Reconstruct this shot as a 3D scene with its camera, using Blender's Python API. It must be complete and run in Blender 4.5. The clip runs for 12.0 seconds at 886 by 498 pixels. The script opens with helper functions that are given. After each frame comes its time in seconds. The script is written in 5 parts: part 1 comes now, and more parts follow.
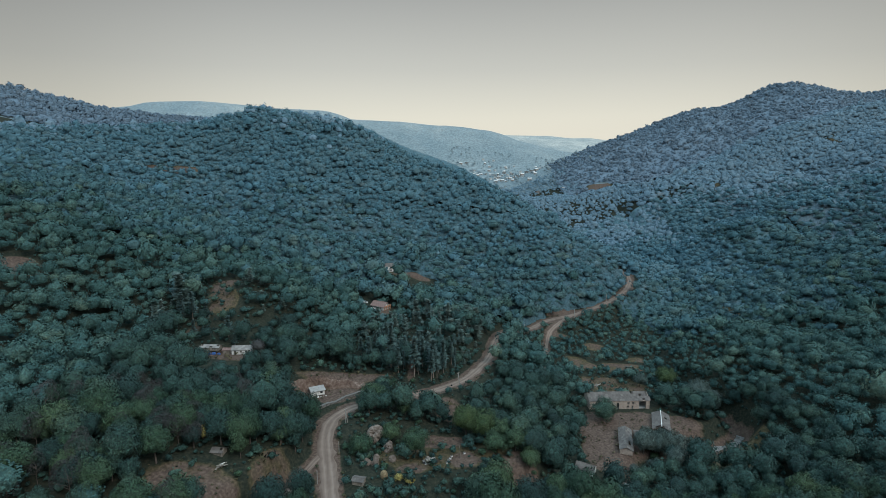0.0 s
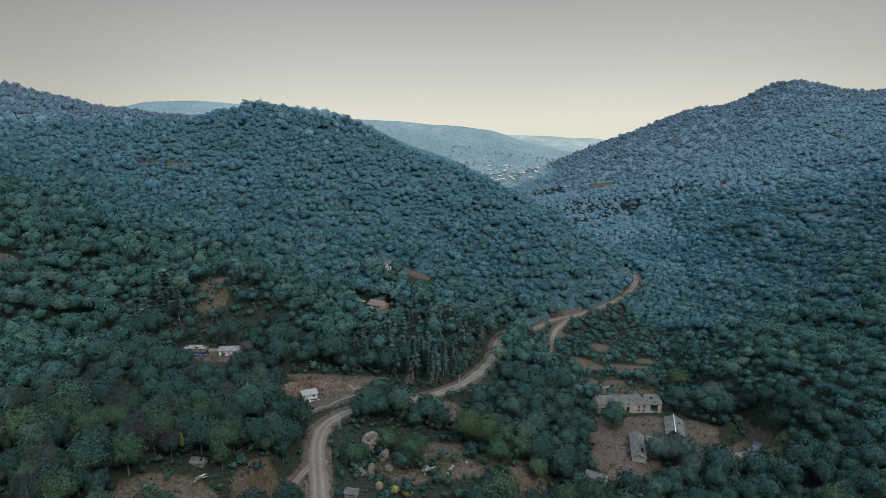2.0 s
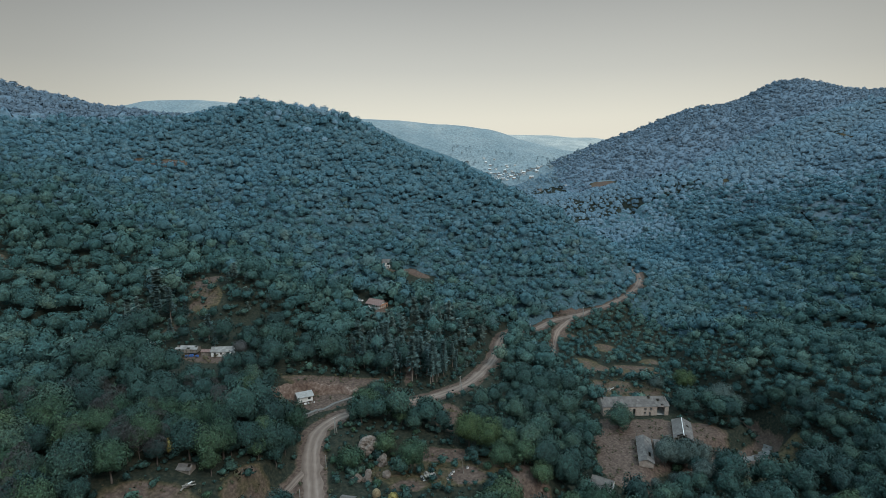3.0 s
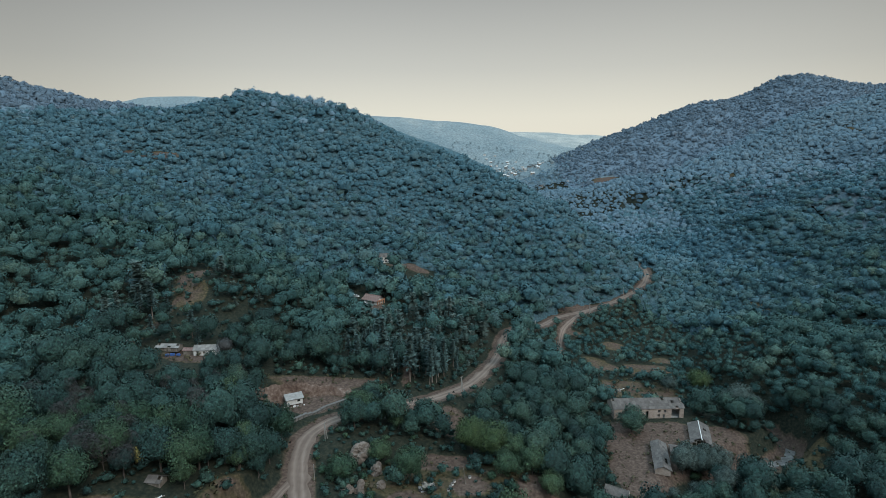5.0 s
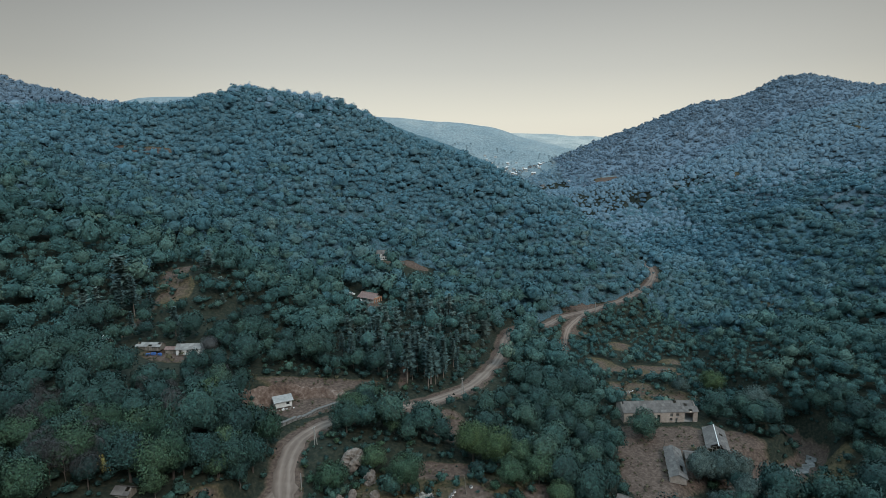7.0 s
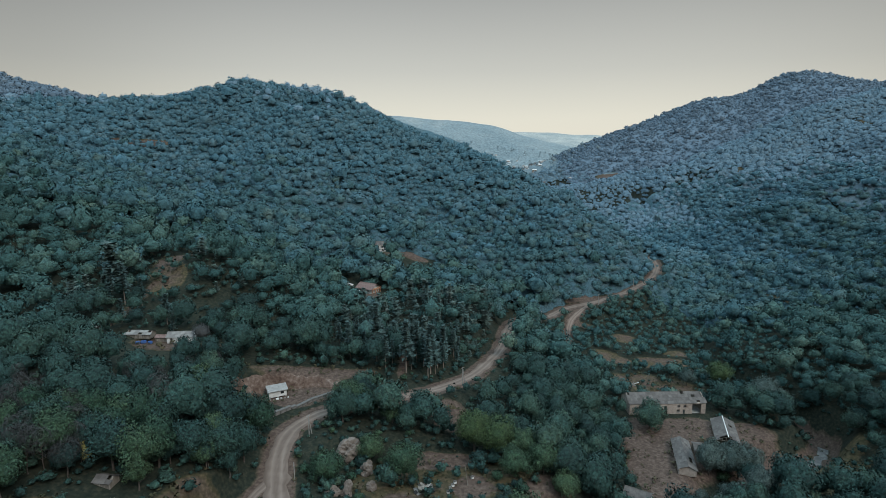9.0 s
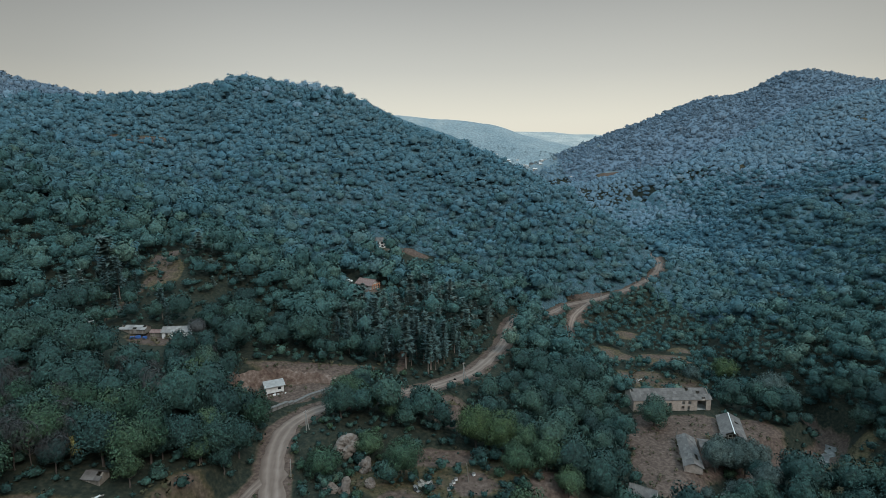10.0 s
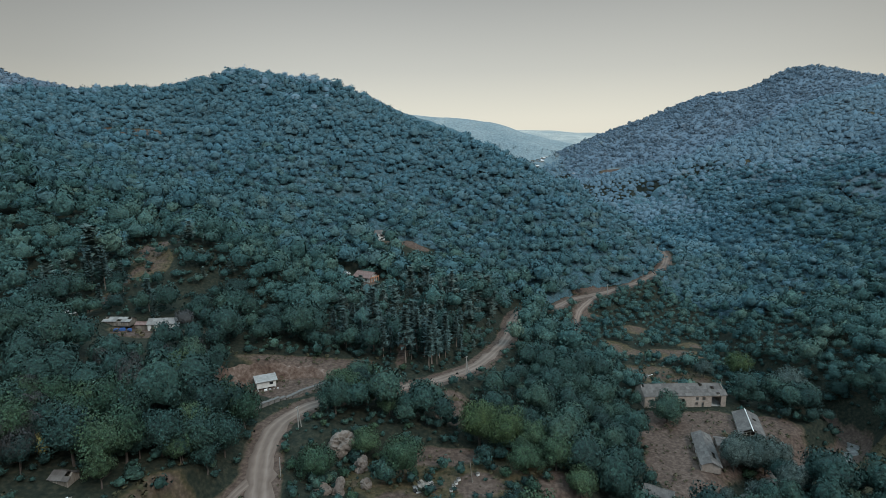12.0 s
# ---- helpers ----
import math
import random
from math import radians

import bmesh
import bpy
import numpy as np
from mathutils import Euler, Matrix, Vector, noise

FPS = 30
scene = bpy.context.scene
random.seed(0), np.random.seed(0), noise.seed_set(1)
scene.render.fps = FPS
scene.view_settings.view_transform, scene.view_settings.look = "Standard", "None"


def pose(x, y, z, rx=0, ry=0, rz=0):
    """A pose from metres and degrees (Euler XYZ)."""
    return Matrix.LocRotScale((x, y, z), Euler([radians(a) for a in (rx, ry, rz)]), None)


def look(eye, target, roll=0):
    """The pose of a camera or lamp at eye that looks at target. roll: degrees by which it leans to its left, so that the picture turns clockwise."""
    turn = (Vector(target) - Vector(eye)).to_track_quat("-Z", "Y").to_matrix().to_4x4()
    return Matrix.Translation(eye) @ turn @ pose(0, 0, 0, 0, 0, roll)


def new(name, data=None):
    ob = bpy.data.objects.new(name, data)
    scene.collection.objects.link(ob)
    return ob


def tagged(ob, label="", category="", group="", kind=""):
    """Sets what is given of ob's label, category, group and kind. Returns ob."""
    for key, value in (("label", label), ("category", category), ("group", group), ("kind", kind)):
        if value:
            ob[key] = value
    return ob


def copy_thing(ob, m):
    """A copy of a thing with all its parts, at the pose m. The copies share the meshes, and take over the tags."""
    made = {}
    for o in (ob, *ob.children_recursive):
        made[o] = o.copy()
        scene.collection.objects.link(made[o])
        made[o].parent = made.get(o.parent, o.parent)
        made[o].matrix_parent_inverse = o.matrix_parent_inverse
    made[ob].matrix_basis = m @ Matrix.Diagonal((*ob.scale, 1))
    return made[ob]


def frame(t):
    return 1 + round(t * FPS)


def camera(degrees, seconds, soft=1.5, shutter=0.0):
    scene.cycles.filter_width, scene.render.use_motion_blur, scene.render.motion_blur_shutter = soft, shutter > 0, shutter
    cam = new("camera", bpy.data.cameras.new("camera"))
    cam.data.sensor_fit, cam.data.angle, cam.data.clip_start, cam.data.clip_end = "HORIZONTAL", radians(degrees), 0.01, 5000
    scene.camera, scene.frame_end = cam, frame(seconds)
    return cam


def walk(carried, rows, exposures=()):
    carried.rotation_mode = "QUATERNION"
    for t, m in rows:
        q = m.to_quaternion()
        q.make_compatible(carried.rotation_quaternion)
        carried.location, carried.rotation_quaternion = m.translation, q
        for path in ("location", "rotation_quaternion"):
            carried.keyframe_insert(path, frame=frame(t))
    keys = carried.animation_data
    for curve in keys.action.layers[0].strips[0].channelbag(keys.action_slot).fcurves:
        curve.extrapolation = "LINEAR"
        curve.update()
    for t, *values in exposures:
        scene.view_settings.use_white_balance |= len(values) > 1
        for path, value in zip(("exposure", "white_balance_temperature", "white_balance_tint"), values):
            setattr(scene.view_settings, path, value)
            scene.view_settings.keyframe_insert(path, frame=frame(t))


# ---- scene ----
cam = camera(78.0, 12.0, soft=0.8)
# a drone glides forward and sinks along the valley
METRES, EYE, TILT = 88.0, 150.0, -10.0
ROWS = [
    (0.0, 0.0, 0.0, 0.0, 0.0, 0.0, -0.0),
    (0.5, 9e-05, 0.0415, -0.00939, 0.009, 0.018, 0.02),
    (1.0, 0.00044, 0.0862, -0.01825, 0.009, 0.026, 0.03),
    (1.5, 0.00079, 0.1336, -0.0258, 0.018, 0.044, 0.04),
    (2.0, 0.00061, 0.1864, -0.03361, 0.035, 0.079, 0.04),
    (2.5, 0.00053, 0.2335, -0.04063, 0.044, 0.105, 0.06),
    (3.0, 0.00044, 0.2881, -0.04923, 0.044, 0.079, 0.06),
    (5.0, 0.00184, 0.4949, -0.08557, 0.079, -0.114, 0.07),
    (5.5, 0.00176, 0.5414, -0.09522, 0.088, -0.123, 0.08),
    (6.0, 0.00228, 0.5916, -0.10479, 0.088, -0.053, 0.06),
    (6.5, 0.00333, 0.6287, -0.11567, 0.079, 0.026, 0.04),
    (7.0, 0.00369, 0.6638, -0.13015, 0.079, 0.105, 0.01),
    (9.0, 0.00597, 0.7489, -0.19886, 0.132, 0.088, 0.04),
    (9.5, 0.00632, 0.7693, -0.21387, 0.149, 0.097, 0.04),
    (10.0, 0.00579, 0.797, -0.22949, 0.176, 0.097, 0.07),
    (10.5, 0.00588, 0.826, -0.24327, 0.193, 0.079, 0.09),
    (11.0, 0.00553, 0.8572, -0.25643, 0.228, 0.07, 0.12),
    (11.5, 0.00527, 0.89, -0.26881, 0.263, 0.07, 0.15),
    (12.0, 0.005, 0.9268, -0.28153, 0.307, 0.053, 0.17),
]
walk(cam, [(t, pose(0, 0, EYE, TILT) @ pose(METRES * x, METRES * y, METRES * z, 90 + pitch, roll, yaw)) for t, x, y, z, yaw, pitch, roll in ROWS])

# ---- world, sun ----
SUN_UP, SUN_ROUND = 44.0, 140.0   # degrees above the horizon, and clockwise from the way up the valley
world = bpy.data.worlds.new("overcast")
scene.world = world
world.use_nodes = True
wt = world.node_tree
wt.nodes.clear()


def wnode(kind, **inputs):
    n = wt.nodes.new(kind)
    for k, v in inputs.items():
        n.inputs[k].default_value = v
    return n


sky = wnode("ShaderNodeTexSky")
sky.sky_type, sky.sun_disc = "NISHITA", False
sky.sun_elevation, sky.sun_rotation = radians(SUN_UP), radians(SUN_ROUND)
sky.dust_density, sky.air_density = 3.0, 1.0
scaled = wt.nodes.new("ShaderNodeVectorMath")
scaled.operation = "SCALE"
scaled.inputs["Scale"].default_value = 0.09
wt.links.new(sky.outputs[0], scaled.inputs[0])
# a veil of high haze: warm and bright low down, duller higher up; overhead, out of view, brightened and blued to light
# the woods
coord = wt.nodes.new("ShaderNodeTexCoord")
split = wt.nodes.new("ShaderNodeSeparateXYZ")
ramp = wt.nodes.new("ShaderNodeValToRGB")
wt.links.new(coord.outputs["Generated"], split.inputs[0])
wt.links.new(split.outputs["Z"], ramp.inputs[0])
veil = ramp.color_ramp
veil.elements[0].position, veil.elements[0].color = 0.0, (0.80, 0.76, 0.645, 1)
veil.elements[1].position, veil.elements[1].color = 1.0, (1.7, 2.5, 3.1, 1)
for at_, col in ((0.06, (0.735, 0.708, 0.605, 1)), (0.14, (0.54, 0.53, 0.47, 1)), (0.26, (0.355, 0.353, 0.32, 1)), (0.36, (0.40, 0.44, 0.45, 1)), (0.6, (1.15, 1.62, 1.95, 1))):
    e = veil.elements.new(at_)
    e.color = col
mix = wt.nodes.new("ShaderNodeMix")
mix.data_type = "RGBA"
mix.inputs["Factor"].default_value = 0.84
wt.links.new(scaled.outputs[0], mix.inputs["A"])
wt.links.new(ramp.outputs[0], mix.inputs["B"])
# the sky is brightest towards the valley's far end and dims to the sides
glow = wt.nodes.new("ShaderNodeVectorMath")
glow.operation = "DOT_PRODUCT"
glow.inputs[1].default_value = (0.10, 0.985, 0.14)
wt.links.new(coord.outputs["Generated"], glow.inputs[0])
spread_ = wt.nodes.new("ShaderNodeMapRange")
spread_.interpolation_type = "SMOOTHSTEP"
for key, v in (("From Min", 0.70), ("From Max", 1.0), ("To Min", 0.80), ("To Max", 1.17)):
    spread_.inputs[key].default_value = v
wt.links.new(glow.outputs["Value"], spread_.inputs["Value"])
bright = wt.nodes.new("ShaderNodeVectorMath")
bright.operation = "SCALE"
wt.links.new(mix.outputs["Result"], bright.inputs[0])
wt.links.new(spread_.outputs[0], bright.inputs["Scale"])
back = wnode("ShaderNodeBackground", Strength=1.0)
wt.links.new(bright.outputs[0], back.inputs[0])
wt.links.new(back.outputs[0], wnode("ShaderNodeOutputWorld").inputs[0])

sun = new("sun", bpy.data.lights.new("sun", "SUN"))
sun.data.energy, sun.data.angle, sun.data.color = 1.65, radians(18), (1.0, 0.96, 0.90)
way = Vector((math.sin(radians(SUN_ROUND)) * math.cos(radians(SUN_UP)), math.cos(radians(SUN_ROUND)) * math.cos(radians(SUN_UP)), math.sin(radians(SUN_UP))))
sun.matrix_world = look(way * 900 + Vector((0, 300, 0)), (0, 300, 0))


# ---- materials ----
def material(name, colours, scale=1.0, detail=6.0, rough=0.9, metal=0.0, bump=0.0, bump_scale=8.0, tint="", spec=0.3, coarse=0.0, stretch=(1, 1, 1), grain=0.0, depth=0.5, relief=0.8, sprays=0.7):
    """A surface whose colour wanders through colours by two sizes of noise, and by tint: '' none, 'object' one value a thing, else a mesh attribute."""
    m = bpy.data.materials.new(name)
    m.use_nodes = True
    t = m.node_tree
    b = t.nodes["Principled BSDF"]
    b.inputs["Roughness"].default_value, b.inputs["Metallic"].default_value = rough, metal
    b.inputs["Specular IOR Level"].default_value = spec
    pos = t.nodes.new("ShaderNodeTexCoord")
    mapping = t.nodes.new("ShaderNodeMapping")
    mapping.inputs["Scale"].default_value = stretch
    geo = t.nodes.new("ShaderNodeNewGeometry")
    t.links.new(geo.outputs["Position"] if tint else pos.outputs["Object"], mapping.inputs[0])
    fine = t.nodes.new("ShaderNodeTexNoise")
    fine.inputs["Scale"].default_value, fine.inputs["Detail"].default_value = scale, detail
    t.links.new(mapping.outputs[0], fine.inputs["Vector"])
    value = fine.outputs[0]

    def blend(a, bb, f):
        mx = t.nodes.new("ShaderNodeMix")
        mx.inputs["Factor"].default_value = f
        t.links.new(a, mx.inputs["A"])
        t.links.new(bb, mx.inputs["B"])
        return mx.outputs["Result"]

    if coarse:
        wide = t.nodes.new("ShaderNodeTexNoise")
        wide.inputs["Scale"].default_value, wide.inputs["Detail"].default_value = coarse, 3
        t.links.new(mapping.outputs[0], wide.inputs["Vector"])
        value = blend(value, wide.outputs[0], 0.5)
    spread = t.nodes.new("ShaderNodeMapRange")
    spread.inputs["From Min"].default_value, spread.inputs["From Max"].default_value = 0.32, 0.68
    t.links.new(value, spread.inputs["Value"])
    value = spread.outputs[0]
    if tint == "object":
        info = t.nodes.new("ShaderNodeObjectInfo")
        value = blend(value, info.outputs["Random"], 0.55)
    elif tint:
        att = t.nodes.new("ShaderNodeAttribute")
        att.attribute_name = tint
        value = blend(value, att.outputs["Fac"], 0.62)
    r = t.nodes.new("ShaderNodeValToRGB")
    els = r.color_ramp.elements
    els[0].color, els[1].color = (*colours[0], 1), (*colours[-1], 1)
    for k, c in enumerate(colours[1:-1], 1):
        els.new(k / (len(colours) - 1)).color = (*c, 1)
    t.links.new(value, r.inputs[0])
    colour = r.outputs[0]
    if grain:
        # noise lightens the leaf sprays and paints shade into the gaps between them
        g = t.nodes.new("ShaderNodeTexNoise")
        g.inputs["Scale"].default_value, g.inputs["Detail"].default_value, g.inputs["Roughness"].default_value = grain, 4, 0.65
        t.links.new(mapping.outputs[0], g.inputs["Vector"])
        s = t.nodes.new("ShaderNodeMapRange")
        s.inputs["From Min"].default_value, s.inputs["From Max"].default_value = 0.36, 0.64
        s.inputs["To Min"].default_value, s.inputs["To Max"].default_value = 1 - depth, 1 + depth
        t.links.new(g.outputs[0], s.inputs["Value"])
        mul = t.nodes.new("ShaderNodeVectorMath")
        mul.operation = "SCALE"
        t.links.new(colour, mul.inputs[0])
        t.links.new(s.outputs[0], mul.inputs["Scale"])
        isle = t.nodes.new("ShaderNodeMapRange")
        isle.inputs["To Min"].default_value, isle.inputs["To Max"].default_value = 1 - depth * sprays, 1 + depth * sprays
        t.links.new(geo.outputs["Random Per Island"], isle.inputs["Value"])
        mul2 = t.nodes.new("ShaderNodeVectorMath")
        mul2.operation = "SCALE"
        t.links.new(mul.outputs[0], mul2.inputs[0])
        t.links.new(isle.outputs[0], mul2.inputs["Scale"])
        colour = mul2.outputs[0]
        bp = t.nodes.new("ShaderNodeBump")
        bp.inputs["Strength"].default_value, bp.inputs["Distance"].default_value = relief, 0.8 / grain
        t.links.new(g.outputs[0], bp.inputs["Height"])
        t.links.new(bp.outputs[0], b.inputs["Normal"])
    t.links.new(colour, b.inputs["Base Color"])
    if bump:
        n2 = t.nodes.new("ShaderNodeTexNoise")
        n2.inputs["Scale"].default_value, n2.inputs["Detail"].default_value = bump_scale, 5
        t.links.new(mapping.outputs[0], n2.inputs["Vector"])
        bp = t.nodes.new("ShaderNodeBump")
        bp.inputs["Strength"].default_value, bp.inputs["Distance"].default_value = bump, 0.3
        t.links.new(n2.outputs[0], bp.inputs["Height"])
        t.links.new(bp.outputs[0], b.inputs["Normal"])
    return m


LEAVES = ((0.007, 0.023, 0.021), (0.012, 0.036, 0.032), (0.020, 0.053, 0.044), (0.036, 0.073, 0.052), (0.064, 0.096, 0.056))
# aerial haze painted into the leaf colour, bluer and paler with distance
WOODS_HAZE = ((0.040, 0.112, 0.145), (0.048, 0.120, 0.152), (0.058, 0.128, 0.156), (0.074, 0.136, 0.154), (0.112, 0.142, 0.146))
PALE_HAZE = ((0.092, 0.164, 0.213), (0.101, 0.173, 0.220), (0.111, 0.181, 0.224), (0.127, 0.188, 0.222), (0.160, 0.194, 0.212))
# a brightened, lit copy of LEAVES for the middle distance
LEAVES_LIT = ((0.013, 0.046, 0.048), (0.021, 0.064, 0.062), (0.034, 0.084, 0.076), (0.058, 0.108, 0.086), (0.102, 0.136, 0.092))
# half the painted haze, for the slopes between
SLOPES_HALF_HAZE = [tuple((a + b) / 2 for a, b in zip(*two)) for two in zip(LEAVES_LIT, WOODS_HAZE)]
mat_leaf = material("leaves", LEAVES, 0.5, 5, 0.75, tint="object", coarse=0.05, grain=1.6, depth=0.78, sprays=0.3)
# one foliage in two tones: darker close by, the lit copy beyond
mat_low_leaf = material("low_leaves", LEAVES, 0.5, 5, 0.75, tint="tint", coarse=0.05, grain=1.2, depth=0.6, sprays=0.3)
mat_lit_leaf = material("leaves_lit_copy", LEAVES_LIT, 0.5, 5, 0.75, tint="tint", coarse=0.05, grain=1.1, depth=0.5, sprays=0.25)
# the leaf materials that carry the painted haze
mat_haze_leaf = material("hazed_woodland_leaves", WOODS_HAZE, 0.25, 4, 0.8, tint="tint", coarse=0.013, grain=0.6, depth=0.16, relief=0.3, sprays=0.06)
mat_pale_haze_leaf = material("pale_hazed_leaves", PALE_HAZE, 0.25, 4, 0.85, tint="tint", coarse=0.013, grain=0.5, depth=0.08, relief=0.12, sprays=0.03)
mat_half_haze_leaf = material("half_hazed_leaves", SLOPES_HALF_HAZE, 0.3, 5, 0.8, tint="tint", coarse=0.03, grain=1.0, depth=0.34, relief=0.5, sprays=0.2)
# hazed palettes darkened, painting the shade between crowns onto the fill sheets
mat_pale_shade_fill = material("pale_shade_fill_leaves", [tuple(0.74 * c for c in k) for k in PALE_HAZE[1:]], 0.25, 5, 0.85, tint="tint", coarse=0.03, grain=1.0, depth=0.5)
mat_shade_fill = material("shade_fill_leaves", [tuple(0.70 * c for c in k) for k in WOODS_HAZE[1:]], 0.25, 5, 0.85, tint="tint", coarse=0.03, grain=1.0, depth=0.5)
mat_pine = material("pine_needles", ((0.034, 0.066, 0.064), (0.050, 0.086, 0.078), (0.072, 0.102, 0.088), (0.104, 0.108, 0.092)), 0.6, 5, 0.8, tint="tint", grain=1.6, depth=0.5)
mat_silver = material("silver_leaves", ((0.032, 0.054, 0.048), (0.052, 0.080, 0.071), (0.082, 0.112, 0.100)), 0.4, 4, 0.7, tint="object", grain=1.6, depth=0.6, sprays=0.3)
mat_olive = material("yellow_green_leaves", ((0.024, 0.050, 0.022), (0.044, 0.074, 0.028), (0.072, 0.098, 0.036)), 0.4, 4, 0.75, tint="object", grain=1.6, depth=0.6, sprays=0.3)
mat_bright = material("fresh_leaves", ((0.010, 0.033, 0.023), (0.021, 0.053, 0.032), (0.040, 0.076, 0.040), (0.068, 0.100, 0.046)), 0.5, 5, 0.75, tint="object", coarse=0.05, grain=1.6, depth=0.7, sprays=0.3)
mat_yellow = material("yellow_leaves", ((0.16, 0.14, 0.04), (0.26, 0.22, 0.07), (0.34, 0.30, 0.12)), 1.5, 4, 0.8, tint="object", grain=1.6, depth=0.6, sprays=0.3)
mat_twig = material("bare_twigs", ((0.040, 0.043, 0.043), (0.057, 0.059, 0.058), (0.082, 0.080, 0.076)), 0.5, 4, 0.9, tint="object")
mat_bark = material("bark", ((0.05, 0.042, 0.035), (0.12, 0.10, 0.085)), 3, 6, 0.95, bump=0.6, stretch=(1, 1, 0.2))
mat_pine_bark = material("pine_bark", ((0.11, 0.09, 0.075), (0.19, 0.155, 0.13), (0.26, 0.22, 0.19)), 3, 6, 0.95, stretch=(1, 1, 0.2))
# farthest trees: blue-grey haze is mixed into their base colour
mat_haze_woods = material("hazed_distant_woods", ((0.084, 0.128, 0.166), (0.092, 0.136, 0.174), (0.102, 0.144, 0.180), (0.130, 0.158, 0.180)), 0.03, 7, 1.0, tint="tint", coarse=0.006, grain=0.3, depth=0.2, relief=0.25, sprays=0.06)
mat_haze_garden = material("hazed_garden_leaves", ((0.125, 0.175, 0.198), (0.150, 0.200, 0.220), (0.178, 0.222, 0.235), (0.215, 0.240, 0.240)), 0.03, 5, 1.0, tint="tint", grain=0.3, depth=0.2, relief=0.25, sprays=0.06)
mat_road = material("dirt_road", ((0.086, 0.060, 0.046), (0.124, 0.090, 0.071), (0.170, 0.127, 0.102), (0.225, 0.175, 0.144)), 0.35, 9, 0.95, coarse=0.09, tint="tint")
mat_stone = material("old_stone_wall", ((0.19, 0.150, 0.125), (0.31, 0.255, 0.215), (0.42, 0.355, 0.305)), 0.9, 8, 0.92, coarse=0.15, bump=0.5, bump_scale=4)
mat_sheet = material("weathered_fibre_cement", ((0.062, 0.054, 0.049), (0.098, 0.087, 0.079), (0.148, 0.133, 0.121)), 0.8, 8, 0.85, tint="object", stretch=(1, 1, 1), bump=0.2)
mat_pale_sheet = material("pale_weathered_sheet", ((0.13, 0.122, 0.112), (0.20, 0.19, 0.176), (0.28, 0.268, 0.25)), 0.8, 8, 0.85, tint="object", bump=0.2)
mat_dark = material("dark_interior", ((0.012, 0.012, 0.012), (0.03, 0.028, 0.026)), 1, 3, 0.95)
mat_white = material("white_paint", ((0.44, 0.43, 0.41), (0.58, 0.57, 0.545), (0.68, 0.67, 0.645)), 0.8, 6, 0.6, coarse=0.2)
mat_concrete = material("concrete", ((0.18, 0.172, 0.16), (0.28, 0.268, 0.25), (0.38, 0.365, 0.345)), 0.7, 8, 0.9, coarse=0.12)
mat_old_concrete = material("stained_concrete", ((0.075, 0.070, 0.064), (0.125, 0.117, 0.108), (0.19, 0.18, 0.168)), 0.7, 8, 0.9, coarse=0.12)
mat_timber = material("grey_timber", ((0.10, 0.085, 0.07), (0.17, 0.15, 0.125), (0.26, 0.23, 0.20)), 2, 6, 0.9, stretch=(1, 1, 0.2))
mat_brick = material("orange_brick", ((0.30, 0.14, 0.08), (0.40, 0.20, 0.12), (0.46, 0.27, 0.18)), 2, 6, 0.9)
mat_rust_roof = material("brown_roof", ((0.11, 0.07, 0.06), (0.17, 0.11, 0.095), (0.22, 0.15, 0.13)), 0.8, 6, 0.8)
mat_rock = material("pale_rock", ((0.10, 0.080, 0.066), (0.16, 0.132, 0.112), (0.23, 0.195, 0.168)), 0.5, 9, 0.95, coarse=0.12, bump=0.8, bump_scale=1.2)
mat_bank = material("raw_earth_cut", ((0.056, 0.033, 0.024), (0.092, 0.058, 0.043), (0.135, 0.093, 0.073), (0.205, 0.155, 0.127)), 0.8, 10, 0.95, coarse=0.2, bump=0.9, bump_scale=2.5)
mat_weed = material("dry_weeds", ((0.024, 0.034, 0.018), (0.044, 0.046, 0.024), (0.078, 0.066, 0.036), (0.11, 0.088, 0.054)), 0.6, 5, 0.9, tint="tint", coarse=0.06)
mat_glass = material("dark_glass", ((0.01, 0.012, 0.014), (0.03, 0.034, 0.038)), 1, 2, 0.15, spec=0.6)
mat_tyre = material("tyre_rubber", ((0.015, 0.015, 0.015), (0.03, 0.03, 0.03)), 4, 2, 0.9)
mat_blue = material("blue_tarpaulin", ((0.03, 0.08, 0.22), (0.06, 0.14, 0.35)), 1, 4, 0.6)
mat_straw = material("straw", ((0.10, 0.075, 0.04), (0.16, 0.12, 0.07), (0.22, 0.17, 0.10)), 2, 6, 0.95)
mat_water = material("shallow_water", ((0.06, 0.058, 0.054), (0.12, 0.116, 0.108), (0.24, 0.23, 0.215)), 0.8, 8, 0.5, coarse=0.2, spec=0.5)


